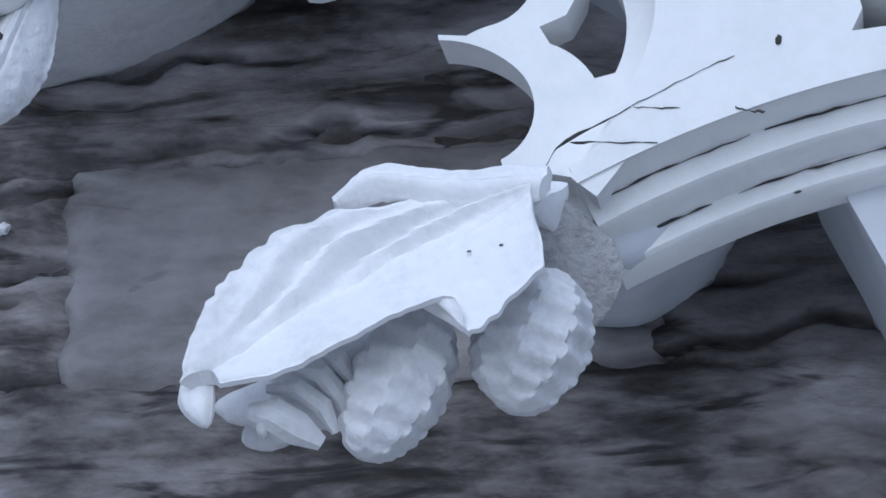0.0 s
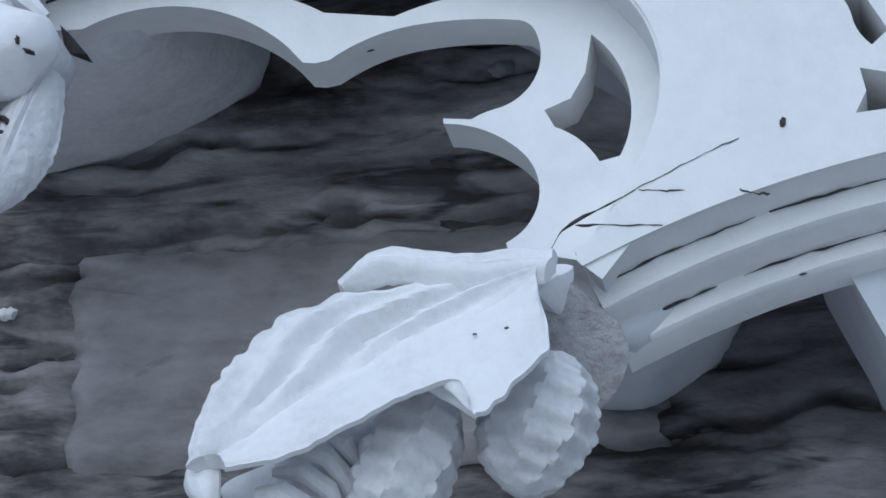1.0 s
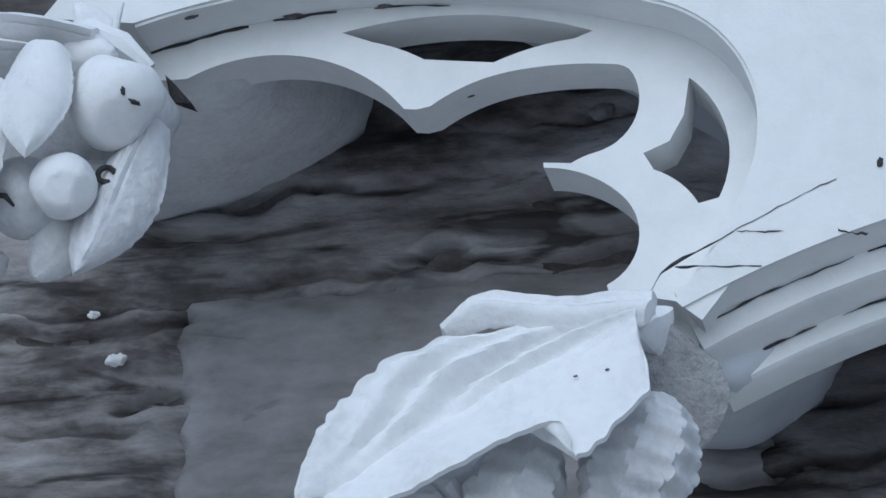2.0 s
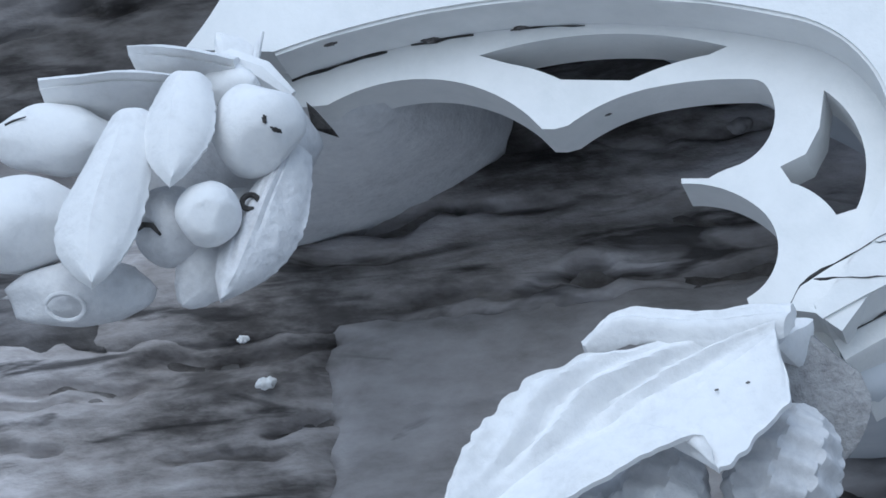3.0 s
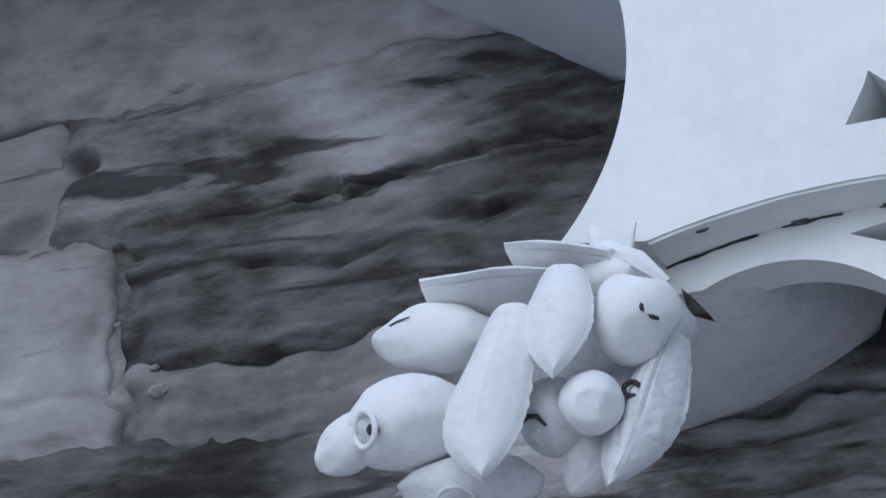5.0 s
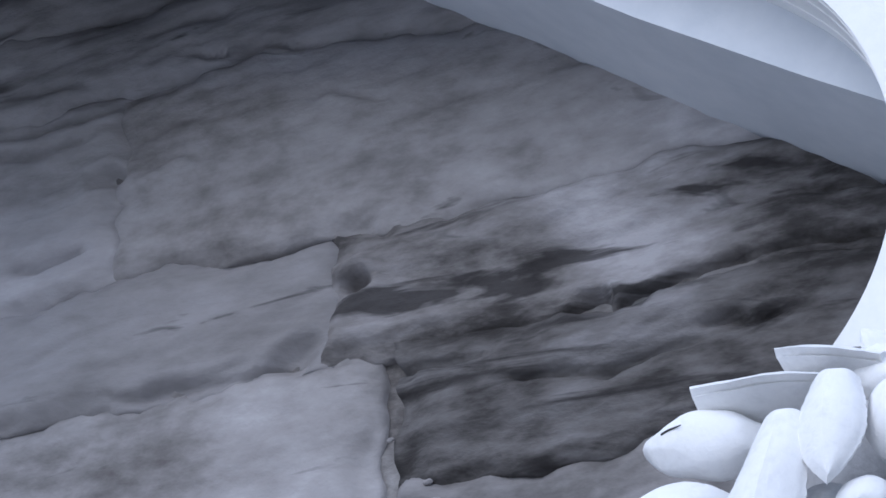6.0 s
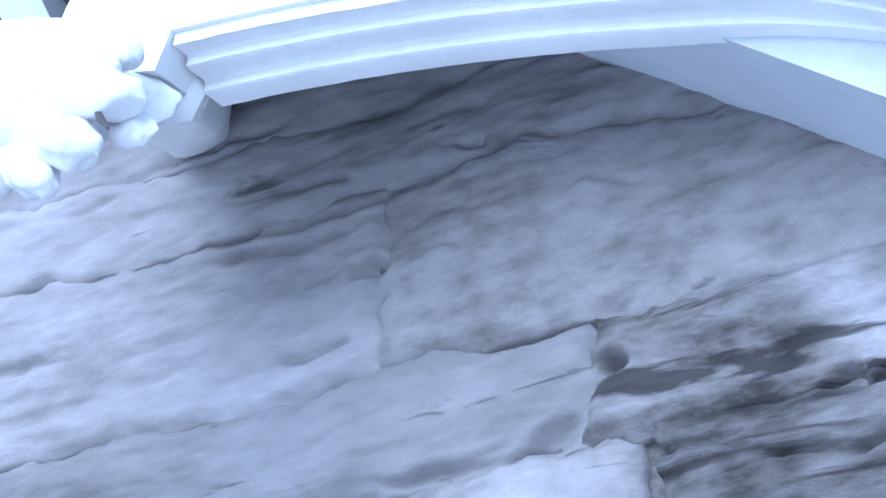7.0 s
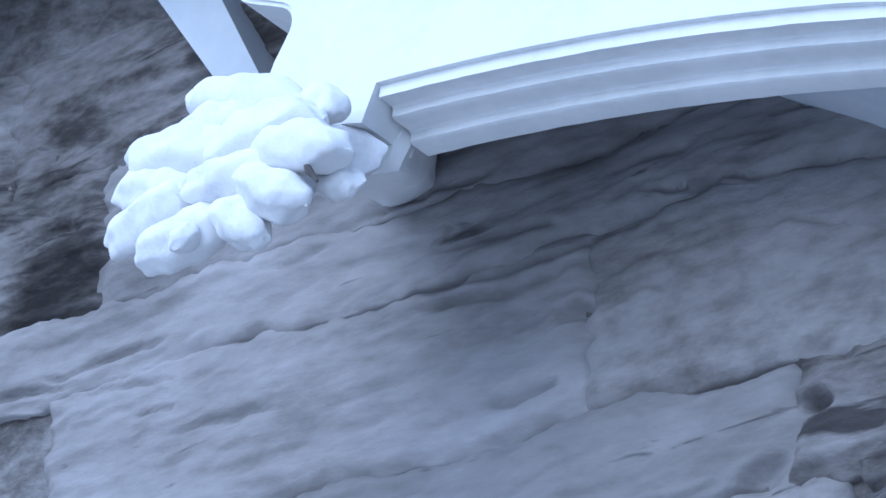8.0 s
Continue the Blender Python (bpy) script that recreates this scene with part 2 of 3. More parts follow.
def blade(upper, rib, lower, facing, thick=0.008, swell=0.006, veins=0.0, scallop=0.0, seed=0, wear=1.0):
    """A carved leaf of free outline: a thick skin from its upper rim over its rib to its lower rim, veined and scalloped on its upper half."""
    nu, half = 110, 18
    bm = bmesh.new()
    face = Vector(facing).normalized()
    rows = ([], [])
    for i, (p, r, q) in enumerate(zip(curve(upper, nu), curve(rib, nu), curve(lower, nu))):
        a = i / nu
        line = ([], [])
        for j in range(-half, half + 1):
            v = j / half
            edge, w = (p if v < 0 else q), abs(v)
            spot = r.lerp(edge, w) + face * (swell * 4 * w * (1 - w))
            if v < 0:
                spot += face * veins * math.sin(math.pi * w) * math.sin(math.pi * min(1, a * 1.15)) * math.cos(2 * math.pi * (w * 2.6 + a * 2.2 + 0.35 * noise.noise((a * 4, w * 3, seed))))
                spot += (edge - r) * (scallop * w ** 5 * (abs((a * 9 + 0.6 * noise.noise((a * 7, seed, 2.0))) % 1 - 0.5) * 2 - 0.5))
            groove = math.exp(-((v - 0.10) / 0.035) ** 2) + math.exp(-((v + 0.08) / 0.035) ** 2)
            spot += face * wear * (0.0022 * noise.noise(spot * 45 + Vector((seed, 0, 0))) + 0.0009 * noise.noise(spot * 160) - 0.0016 * groove * (1 - a) * min(1, a * 8))
            spot += (edge - r) * (0.05 * w ** 4 * noise.noise((a * 26, v * 2, seed + 3.0)))
            body = thick * 0.5 * max(0.3, 1 - w ** 6)
            line[0].append(bm.verts.new(spot + face * body))
            line[1].append(bm.verts.new(spot - face * body))
        rows[0].append(line[0])
        rows[1].append(line[1])
    top, bottom = rows
    m = 2 * half
    for i in range(nu):
        for j in range(m):
            bm.faces.new((top[i][j], top[i + 1][j], top[i + 1][j + 1], top[i][j + 1]))
            bm.faces.new((bottom[i][j], bottom[i][j + 1], bottom[i + 1][j + 1], bottom[i + 1][j]))
        bm.faces.new((top[i][0], bottom[i][0], bottom[i + 1][0], top[i + 1][0]))
        bm.faces.new((top[i][m], top[i + 1][m], bottom[i + 1][m], bottom[i][m]))
    for i in (0, nu):
        for j in range(m):
            bm.faces.new((top[i][j], top[i][j + 1], bottom[i][j + 1], bottom[i][j]))
    return bm


def fruit(centre, way, long, wide, point=0.0, dimple=0.0, lumps=0.05, ridges=0, relief=0.0, studs=0, seed=0, facets=0):
    """A carved fruit: a body turned about way; point sharpens its far end, dimple sinks it, ridges ring it, facets are flats left by the chisel."""
    u, s, f = axes(way, (0.3, -0.6, 0.75))
    centre = Vector(centre)
    bm = bmesh.new()
    nu, nv = (72 if ridges or dimple else 36), (64 if studs else 40)
    rings = []
    chisel = random.Random(int(seed * 10))
    flats = []
    for _ in range(facets):
        n = Vector((chisel.gauss(0, 1), chisel.gauss(0, 1), chisel.gauss(0, 1))).normalized()
        flats.append((n, math.sqrt((long * n.dot(u)) ** 2 + (wide * n.dot(s)) ** 2 + (wide * n.dot(f)) ** 2) * chisel.uniform(0.84, 0.94)))
    for i in range(1, nu):
        a = math.pi * i / nu
        r = wide * math.sin(a) ** (1 + 0.6 * point * (i / nu))
        along = -long * math.cos(a)
        if dimple:
            along -= dimple * long * max(0, (i / nu - 0.86) / 0.14) ** 1.3
        ring = []
        for j in range(nv):
            b = 2 * math.pi * j / nv
            q = r
            if ridges:
                q *= 1 + relief * math.cos(ridges * a * 2 + (math.pi if studs and int(b / 2 / math.pi * studs) % 2 else 0)) + relief * 0.5 * math.cos(studs * b)
            p = u * along + (s * math.cos(b) + f * math.sin(b)) * q
            for n, reach in flats:
                over = p.dot(n) - reach
                if over > 0:
                    p -= n * (over * 0.85)
            q = 1 + lumps * noise.noise(p * (1.4 / wide) + Vector((seed, seed * 2.3, 0)))
            ring.append(bm.verts.new(centre + p * q))
        rings.append(ring)
    for a, b in zip(rings, rings[1:]):
        for j in range(nv):
            bm.faces.new((a[j], a[(j + 1) % nv], b[(j + 1) % nv], b[j]))
    for ring, end in ((rings[0], -long), (rings[-1], long * (1 - dimple))):
        tip = bm.verts.new(centre + u * end)
        for j in range(nv):
            bm.faces.new((ring[j], ring[(j + 1) % nv], tip))
    return bm


def tube(points, radius, ragged=False):
    """A rounded strip along a few points, tapered at both ends; ragged: of changing width."""
    bm = bmesh.new()
    pts, rings = [Vector(p) for p in points], []
    for i, p in enumerate(pts):
        t = pts[min(i + 1, len(pts) - 1)] - pts[max(i - 1, 0)]
        u, s, f = axes(t, (0.13, -1, 0.21))
        r = radius * (0.45 if i in (0, len(pts) - 1) else 1)
        if ragged:
            r *= 0.25 + 1.9 * abs(noise.noise((p.x * 70, p.z * 70, 4.0)))
        rings.append([bm.verts.new(p + (s * math.cos(b) + f * math.sin(b)) * r) for b in [k * math.pi / 4 for k in range(8)]])
    for a, b in zip(rings, rings[1:]):
        for j in range(8):
            bm.faces.new((a[j], a[(j + 1) % 8], b[(j + 1) % 8], b[j]))
    bm.faces.new(rings[0])
    bm.faces.new(rings[-1][::-1])
    return bm


def ring(centre, facing, radius, flat, thick):
    """A closed ring about facing, flattened across."""
    u, s, f = axes(facing, (0.1, 0.1, 1))
    return tube([Vector(centre) + s * (radius * math.cos(a)) + f * (radius * flat * math.sin(a)) for a in [k * math.pi / 9 for k in range(19)]], thick)


def mass(corners, rough=0.006, cuts=5):
    """A hewn block: the hull of its corners, with a worn and uneven skin."""
    bm = bmesh.new()
    for c in corners:
        bm.verts.new(c)
    hull = bmesh.ops.convex_hull(bm, input=bm.verts)
    loose = [v for v in hull["geom_interior"] if isinstance(v, bmesh.types.BMVert)]
    bmesh.ops.delete(bm, geom=loose, context="VERTS")
    bmesh.ops.subdivide_edges(bm, edges=bm.edges, cuts=cuts, use_grid_fill=True)
    bmesh.ops.smooth_vert(bm, verts=bm.verts, factor=0.5, use_axis_x=True, use_axis_y=True, use_axis_z=True)
    bmesh.ops.smooth_vert(bm, verts=bm.verts, factor=0.5, use_axis_x=True, use_axis_y=True, use_axis_z=True)
    for v in bm.verts:
        v.co += rough * noise.noise_vector(v.co * 22)
    return bm


def box(x0, x1, y0, y1, z0, z1):
    return slab([(x0, z0), (x1, z0), (x1, z1), (x0, z1)], y0, y1)


def thing(name, at, label, category, group=""):
    return tagged(new(name), label, category, group)


# ---- ground and the building's plain walls ----
bm = bmesh.new()
bm.faces.new([bm.verts.new(p) for p in ((-600, -600, 0), (600, -600, 0), (600, 600, 0), (-600, 600, 0))])
tagged(part("ground", bm, paving, smooth=False), "pale worn stone paving in front of the arch", "ground", kind="structure")

WALL = 0.25  # the recess's back wall
# ---- the cusped arch: outline of its face, foil by foil, from the crown down the haunch ----
FOIL_LEFT = turtle(-1.67, 3.384, -60, [(0, 0.37), (0.03, 35), (0, 0.045), (-0.02, -95), (0, 0.03), (0.03, 45)])
FOIL_UPPER = turtle(-1.3238, 2.8871, -4.45, [(-2.43, -10.4), (-0.67, -27.65), (-0.168, -89.7)])
FOIL_MIDDLE = turtle(-0.5202, 2.3960, 14.9, [(-0.532, -34.7), (-0.082, -92.4), (-0.275, -18.2)])
FOIL_LOWER = turtle(-0.1777, 2.1590, 26.3, [(-0.62, -17.5), (-0.45, -25), (-0.2, -75)])
UPPER_FADE = (0.40, 0.72)  # where the upper foil's orders die away
LOWER_1, LOWER_2 = 0.016, 0.040  # the lower foil's orders
STEP_1, STEP_2, LIP = 0.017, 0.034, 0.052  # the set-back orders of the moulding, and the lip round them

outline = [(-3.4, 0.0), (-3.0, 0.0), (-3.0, 1.9)]
outline += turtle(-3.0, 1.9, 88, [(-1.6, -52)], 0.05)
outline += [(-2.0, 3.42)] + aside(FOIL_LEFT, 0.004)
outline += [(-1.385, 2.898), (-1.335, 2.885)] + aside(FOIL_UPPER, 0.62 * LIP, UPPER_FADE)
outline += aside(FOIL_MIDDLE, 0.002)
outline += [(-0.218, 2.203), (-0.203, 2.203)] + aside(FOIL_LOWER, LOWER_2)
outline += [(0.42, 1.6), (0.42, 0.0), (0.9, 0.0), (0.9, 4.2), (-3.4, 4.2)]
clean = [outline[0]]
for p in outline[1:]:
    if (Vector(p) - Vector(clean[-1])).length > 0.002:
        clean.append(p)
arch = thing("cusped_arch", None, "whitewashed stone arch with foiled cusps and mouldings, cracked in places", "arch")
SPANDREL_EYE = [(-0.373, 2.488), (-0.376, 2.479), (-0.39, 2.453), (-0.358, 2.4535), (-0.327, 2.450), (-0.345, 2.462)]
SLIT = turtle(-0.05, 2.352, -40, [(-0.03, -40), (-0.03, 40)], 0.004) + [(-0.02, 2.325), (-0.035, 2.352)]
LOWER_EYE = [(-0.037, 2.303), (0.0, 2.294), (0.03, 2.302), (0.02, 2.285), (0.03, 2.268), (-0.005, 2.279), (-0.0405, 2.276), (-0.034, 2.289)]
part("arch_face", slab(clean, 0.0, 0.07, [SPANDREL_EYE, LOWER_EYE, SLIT]), limewash, arch)
ORDERS = [(LIP + 0.012, 0.006), (STEP_2, 0.006), (STEP_2, 0.024), (STEP_2 - 0.003, 0.026), (STEP_1 + 0.003, 0.026), (STEP_1, 0.030), (STEP_1, 0.050),
          (STEP_1 - 0.003, 0.052), (0.003, 0.052), (0.0, 0.055), (0.0, 0.079), (LIP + 0.012, 0.079)]
part("moulding", sweep(FOIL_UPPER, [(0.62 * d, y) for d, y in ORDERS], fade=UPPER_FADE), limewash, arch, "stepped limewashed moulding round a foil")
ORDERS = [(LOWER_2 + 0.012, 0.004), (LOWER_2, 0.004), (LOWER_2 - 0.006, 0.024), (LOWER_2 - 0.009, 0.026), (LOWER_1 + 0.005, 0.026), (LOWER_1 + 0.002, 0.030), (LOWER_1 - 0.003, 0.050),
          (LOWER_1 - 0.006, 0.052), (0.003, 0.052), (0.0, 0.055), (-0.004, 0.079), (LOWER_2 + 0.012, 0.079)]
part("moulding", sweep(FOIL_LOWER, ORDERS), limewash, arch, "stepped limewashed moulding with open joints")
part("moulding", sweep(FOIL_LEFT, [(0.02, 0.003), (0.0, 0.003), (0.0, 0.07), (0.02, 0.07)]), limewash, arch)
part("moulding", sweep(FOIL_MIDDLE, [(0.02, 0.002), (0.0, 0.002), (-0.002, 0.03), (-0.002, 0.08), (0.02, 0.08)]), limewash, arch)

# ---- pierced tracery inside the middle foil ----
SUB_1 = turtle(-0.4966, 2.3744, 26.1, [(-0.11, -71)], 0.005)
SUB_2 = turtle(-0.3539, 2.3381, 39.0, [(-0.113, -32.4), (-0.234, -15.4), (-0.012, -55), (-0.034, -104), (0.05, 18)], 0.005)
SUB_2 = [p for p in SUB_2 if p[1] > 2.305 or p[0] > -0.272]
SUB_3 = turtle(-0.2783, 2.2992, -3.0, [(-0.069, -42.8), (-0.034, -109.6)], 0.005)
TRACERY_FRONT, TRACERY_BACK = 0.036, 0.075
rim = SUB_1 + [(-0.362, 2.3435), (-0.3545, 2.3425)] + SUB_2[2:] + [(-0.2785, 2.3025)] + SUB_3
rim += [(-0.235, 2.195), (-0.19, 2.175)] + aside(FOIL_MIDDLE, 0.012)[::-1] + [(-0.53, 2.375)]
DAGGER_SIDE = [(-0.1909, 2.3493)] + turtle(-0.1909, 2.3493, -40, [(-0.062, -78)], 0.004)[1:] + [(-0.1879, 2.270)] + turtle(-0.1879, 2.270, 118, [(0.05, 40)], 0.004)[1:] + [(-0.2193, 2.3038), (-0.2038, 2.310), (-0.1949, 2.3257)]
DAGGER_TOP = [(-0.4002, 2.3964)] + turtle(-0.4002, 2.3964, 12, [(-0.27, -33)], 0.006)[1:] + turtle(-0.2530, 2.3805, 182, [(0.16, 20)], 0.006)[1:] + turtle(-0.3448, 2.3713, 145, [(0.12, 22)], 0.006)[1:-1]


part("tracery", slab(rim, TRACERY_FRONT, TRACERY_BACK, [DAGGER_SIDE, DAGGER_TOP]), limewash, arch, "pierced limewashed tracery with pointed foils")

# ---- the recess: soffit and back wall ----
SOFFIT = [(-3.2, 3.2), (-2.6, 3.56), (-1.95, 3.53), (-1.085, 2.956), (-0.887, 2.827), (-0.732, 2.720), (-0.61, 2.643), (-0.206, 2.401)] + turtle(-0.128, 2.345, -42, [(-0.2, -35)], 0.02) + [(-0.028, 2.16), (0.0, 2.06), (0.42, 2.0), (0.42, 1.5)]
part_soffit = slab(SOFFIT + [(0.9, 1.5), (0.9, 4.0), (-3.4, 4.0), (-3.4, 3.2)], 0.0705, WALL + 0.08)
tagged(part("recess_soffit", part_soffit, plaster), "pale plastered soffit of the recess behind the arch", "soffit", kind="structure")
wall_back = tagged(part("wall_back", box(-3.4, 0.9, WALL + 0.03, WALL + 0.5, 0, 4.2), mortar, smooth=False), "recess back wall of dark layered stone in rough mortar", "wall", kind="structure")
tagged(part("wall_left", box(-9, -3.4, 0.0, 0.75, 0, 4.2), limewash), "plain limewashed wall beside the arch", "wall", kind="structure")
tagged(part("wall_right", box(0.9, 9, 0.0, 0.75, 0, 4.2), limewash), "plain limewashed wall beside the arch", "wall", kind="structure")

# ---- masses of stone that tie the cusps back to the wall ----
part("cusp_core", mass([(-0.56, 0.05, 2.37), (-0.47, 0.05, 2.37), (-0.45, 0.05, 2.44), (-0.58, 0.05, 2.45), (-0.62, 0.29, 2.355), (-0.50, 0.29, 2.385), (-0.42, 0.29, 2.43), (-0.42, 0.29, 2.56), (-0.66, 0.29, 2.58)]), worn_shaded_carving, arch)
part("cusp_core", mass([(-0.22, 0.04, 2.15), (-0.17, 0.04, 2.155), (-0.12, 0.06, 2.19), (-0.20, 0.04, 2.22), (-0.24, 0.29, 2.19), (-0.18, 0.29, 2.19), (-0.13, 0.29, 2.22), (-0.09, 0.29, 2.30), (-0.24, 0.29, 2.32)]), plaster, arch)
part("cusp_core", mass([(-1.40, 0.04, 2.86), (-1.32, 0.04, 2.855), (-1.31, 0.05, 2.90), (-1.42, 0.04, 2.96), (-1.53, 0.29, 2.99), (-1.47, 0.29, 2.995), (-1.46, 0.29, 3.10), (-1.60, 0.29, 3.12)]), limewash, arch)
brace = thing("stone_brace", None, "slanting plastered brace between arch and recess wall", "brace")
part("shaft", slab([(-1.92, 3.48), (-1.81, 3.48), (-1.679, 3.233), (-1.625, 3.132), (-1.59, 3.066), (-1.63, 3.072), (-1.678, 3.139), (-1.765, 3.263)], 0.20, 0.262), plaster, brace)

# ---- carved bosses at the cusps' tips ----
SKY_WARD = (0.35, -0.75, 0.55)
boss = thing("carved_boss", None, "limewashed stone boss of fruits and pointed leaves at a cusp's tip", "boss", "cusp bosses")
part("stem", mass([(-0.525, -0.03, 2.372), (-0.500, -0.01, 2.368), (-0.490, 0.03, 2.345), (-0.50, -0.01, 2.335), (-0.55, -0.02, 2.30), (-0.62, -0.02, 2.31), (-0.60, -0.02, 2.35), (-0.60, 0.02, 2.27), (-0.53, 0.02, 2.28)], 0.008), worn_shaded_carving, boss, "rough stem between the fruits")
# solid black wedge for the shade in the gap between boss and arch
part("gap_dirt", mass([(-0.506, 0.008, 2.371), (-0.484, 0.012, 2.348), (-0.500, 0.010, 2.349), (-0.505, 0.04, 2.37), (-0.486, 0.04, 2.35)], 0.003, 3), crack_and_shade, boss, "black wedge that stands for shade where boss and arch meet")
part("fruit", fruit((-0.643, -0.045, 2.335), (-1, -0.25, 0.02), 0.042, 0.0225, point=0.3, seed=2, facets=16), carving, boss)
eyed = part("fruit", fruit((-0.661, -0.052, 2.281), (-0.88, -0.42, -0.22), 0.043, 0.029, lumps=0.05, seed=3, facets=20), carving, boss, "pear-shaped fruit with a sunken eye")
part("snout", fruit((-0.694, -0.064, 2.268), (-0.75, -0.1, -0.6), 0.026, 0.017, point=0.3, seed=33, facets=12), carving, eyed)
part("eye_rim", ring((-0.676, -0.0855, 2.2665), (-0.55, -0.8, -0.15), 0.0110, 1.0, 0.0020), carving, eyed)
# a dark knob takes the place of the shaded hollow
part("eye", fruit((-0.6715, -0.0835, 2.2665), (-0.3, -0.9, -0.2), 0.0040, 0.0040, seed=31), crack_and_shade, eyed, "dark knob for the shade in the eye of a fruit")
part("fruit", fruit((-0.517, -0.045, 2.328), (0.5, -0.8, 0.25), 0.031, 0.0285, seed=4, facets=18), carving, boss)
part("fruit", fruit((-0.541, -0.060, 2.272), (0.1, -1, 0), 0.0195, 0.0195, seed=5, lumps=0.02, facets=10), carving, boss)
part("fruit", fruit((-0.571, -0.036, 2.276), (0.1, -1, 0.2), 0.026, 0.024, seed=6, facets=12), worn_shaded_carving, boss)
ringed = part("fruit", fruit((-0.629, -0.035, 2.240), (-0.97, -0.2, -0.05), 0.047, 0.0195, seed=7, facets=14), worn_shaded_carving, boss, "weathered fruit with a ringed eye")
part("eye_rim", ring((-0.6299, -0.0542, 2.2253), (0.1, -0.75, -0.66), 0.0115, 0.75, 0.0016), worn_shaded_carving, ringed)
part("leaf", blade([(-0.570, -0.062, 2.356), (-0.576, -0.070, 2.335), (-0.5775, -0.076, 2.316), (-0.569, -0.082, 2.297), (-0.5565, -0.086, 2.282)],
                   [(-0.555, -0.072, 2.356), (-0.556, -0.084, 2.335), (-0.556, -0.090, 2.316), (-0.556, -0.090, 2.298), (-0.5555, -0.087, 2.282)],
                   [(-0.540, -0.062, 2.354), (-0.534, -0.072, 2.333), (-0.5335, -0.078, 2.312), (-0.543, -0.083, 2.294), (-0.5545, -0.086, 2.282)], SKY_WARD, 0.007, 0.002, seed=1, wear=0.35), carving, boss)
part("leaf", blade([(-0.601, -0.068, 2.333), (-0.612, -0.074, 2.306), (-0.626, -0.078, 2.275), (-0.627, -0.081, 2.252), (-0.615, -0.084, 2.234), (-0.6025, -0.085, 2.224)],
                   [(-0.588, -0.074, 2.336), (-0.590, -0.088, 2.308), (-0.598, -0.094, 2.276), (-0.602, -0.094, 2.252), (-0.603, -0.090, 2.235), (-0.6020, -0.086, 2.224)],
                   [(-0.573, -0.068, 2.334), (-0.571, -0.074, 2.306), (-0.573, -0.078, 2.275), (-0.580, -0.081, 2.250), (-0.591, -0.084, 2.233), (-0.6015, -0.085, 2.224)], (0.3, -0.9, 0.25), 0.007, 0.002, seed=2, wear=0.35), carving, boss)
part("leaf", blade([(-0.570, -0.030, 2.372), (-0.600, -0.036, 2.377), (-0.630, -0.042, 2.375), (-0.652, -0.052, 2.371)],
                   [(-0.566, -0.060, 2.360), (-0.594, -0.070, 2.361), (-0.624, -0.070, 2.361), (-0.650, -0.058, 2.367)],
                   [(-0.580, -0.030, 2.350), (-0.607, -0.028, 2.349), (-0.636, -0.032, 2.351), (-0.649, -0.046, 2.357)], (0.1, -0.8, 0.6), 0.006, 0.001, seed=3, wear=0.35), carving, boss)
part("leaf", blade([(-0.535, -0.014, 2.386), (-0.560, -0.020, 2.393), (-0.582, -0.028, 2.394), (-0.600, -0.040, 2.391)],
                   [(-0.531, -0.046, 2.372), (-0.555, -0.056, 2.376), (-0.578, -0.056, 2.382), (-0.598, -0.047, 2.388)],
                   [(-0.546, -0.018, 2.364), (-0.568, -0.020, 2.367), (-0.588, -0.026, 2.372), (-0.596, -0.038, 2.380)], (0.1, -0.8, 0.6), 0.006, 0.001, seed=4, wear=0.35), carving, boss)
part("leaf", blade([(-0.510, -0.030, 2.318), (-0.526, -0.036, 2.290), (-0.538, -0.042, 2.262), (-0.541, -0.046, 2.240), (-0.5365, -0.050, 2.221)],
                   [(-0.499, -0.034, 2.322), (-0.508, -0.046, 2.290), (-0.517, -0.052, 2.260), (-0.525, -0.054, 2.238), (-0.5355, -0.051, 2.221)],
                   [(-0.490, -0.020, 2.318), (-0.490, -0.024, 2.288), (-0.494, -0.030, 2.262), (-0.510, -0.038, 2.238), (-0.5345, -0.050, 2.221)], (0.35, -0.9, 0.1), 0.007, 0.001, 0.0012, 0.04, seed=5), worn_shaded_carving, boss, "weathered leaf with a toothed rim")
part("leaf", leaf((-0.522, -0.014, 2.300), (-0.566, -0.030, 2.228), 0.024, (0.3, -0.9, -0.1), arch=0.1, cup=0.25, thick=0.012, teeth=0.06, rows=11, blunt=0.55, seed=21), worn_shaded_carving, boss, "weathered leaf with a toothed rim")
part("leaf", leaf((-0.532, -0.010, 2.382), (-0.553, -0.014, 2.408), 0.012, (0.3, -0.9, 0.1), arch=0.02, cup=0.1, thick=0.006, seed=6), carving, boss)
part("twig", tube([(-0.531, -0.012, 2.380), (-0.527, -0.014, 2.390), (-0.526, -0.014, 2.397), (-0.523, -0.015, 2.405)], 0.0024), carving, boss)
part("bud", fruit((-0.540, -0.030, 2.366), (0.9, -0.3, -0.2), 0.024, 0.013, lumps=0.15, seed=44, facets=8), carving, boss)
part("stalk", tube([(-0.560, -0.020, 2.384), (-0.541, -0.022, 2.384), (-0.521, -0.020, 2.375), (-0.504, -0.016, 2.360)], 0.0085), carving, boss)
part("chip", tube([(-0.6665, -0.0675, 2.3390), (-0.661, -0.0690, 2.3405), (-0.6525, -0.0700, 2.3418)], 0.0019, True), crack_and_shade, boss)
part("chip", fruit((-0.5035, -0.0725, 2.3225), (0.2, 0, -1), 0.0028, 0.0014, lumps=0.4), crack_and_shade, boss)
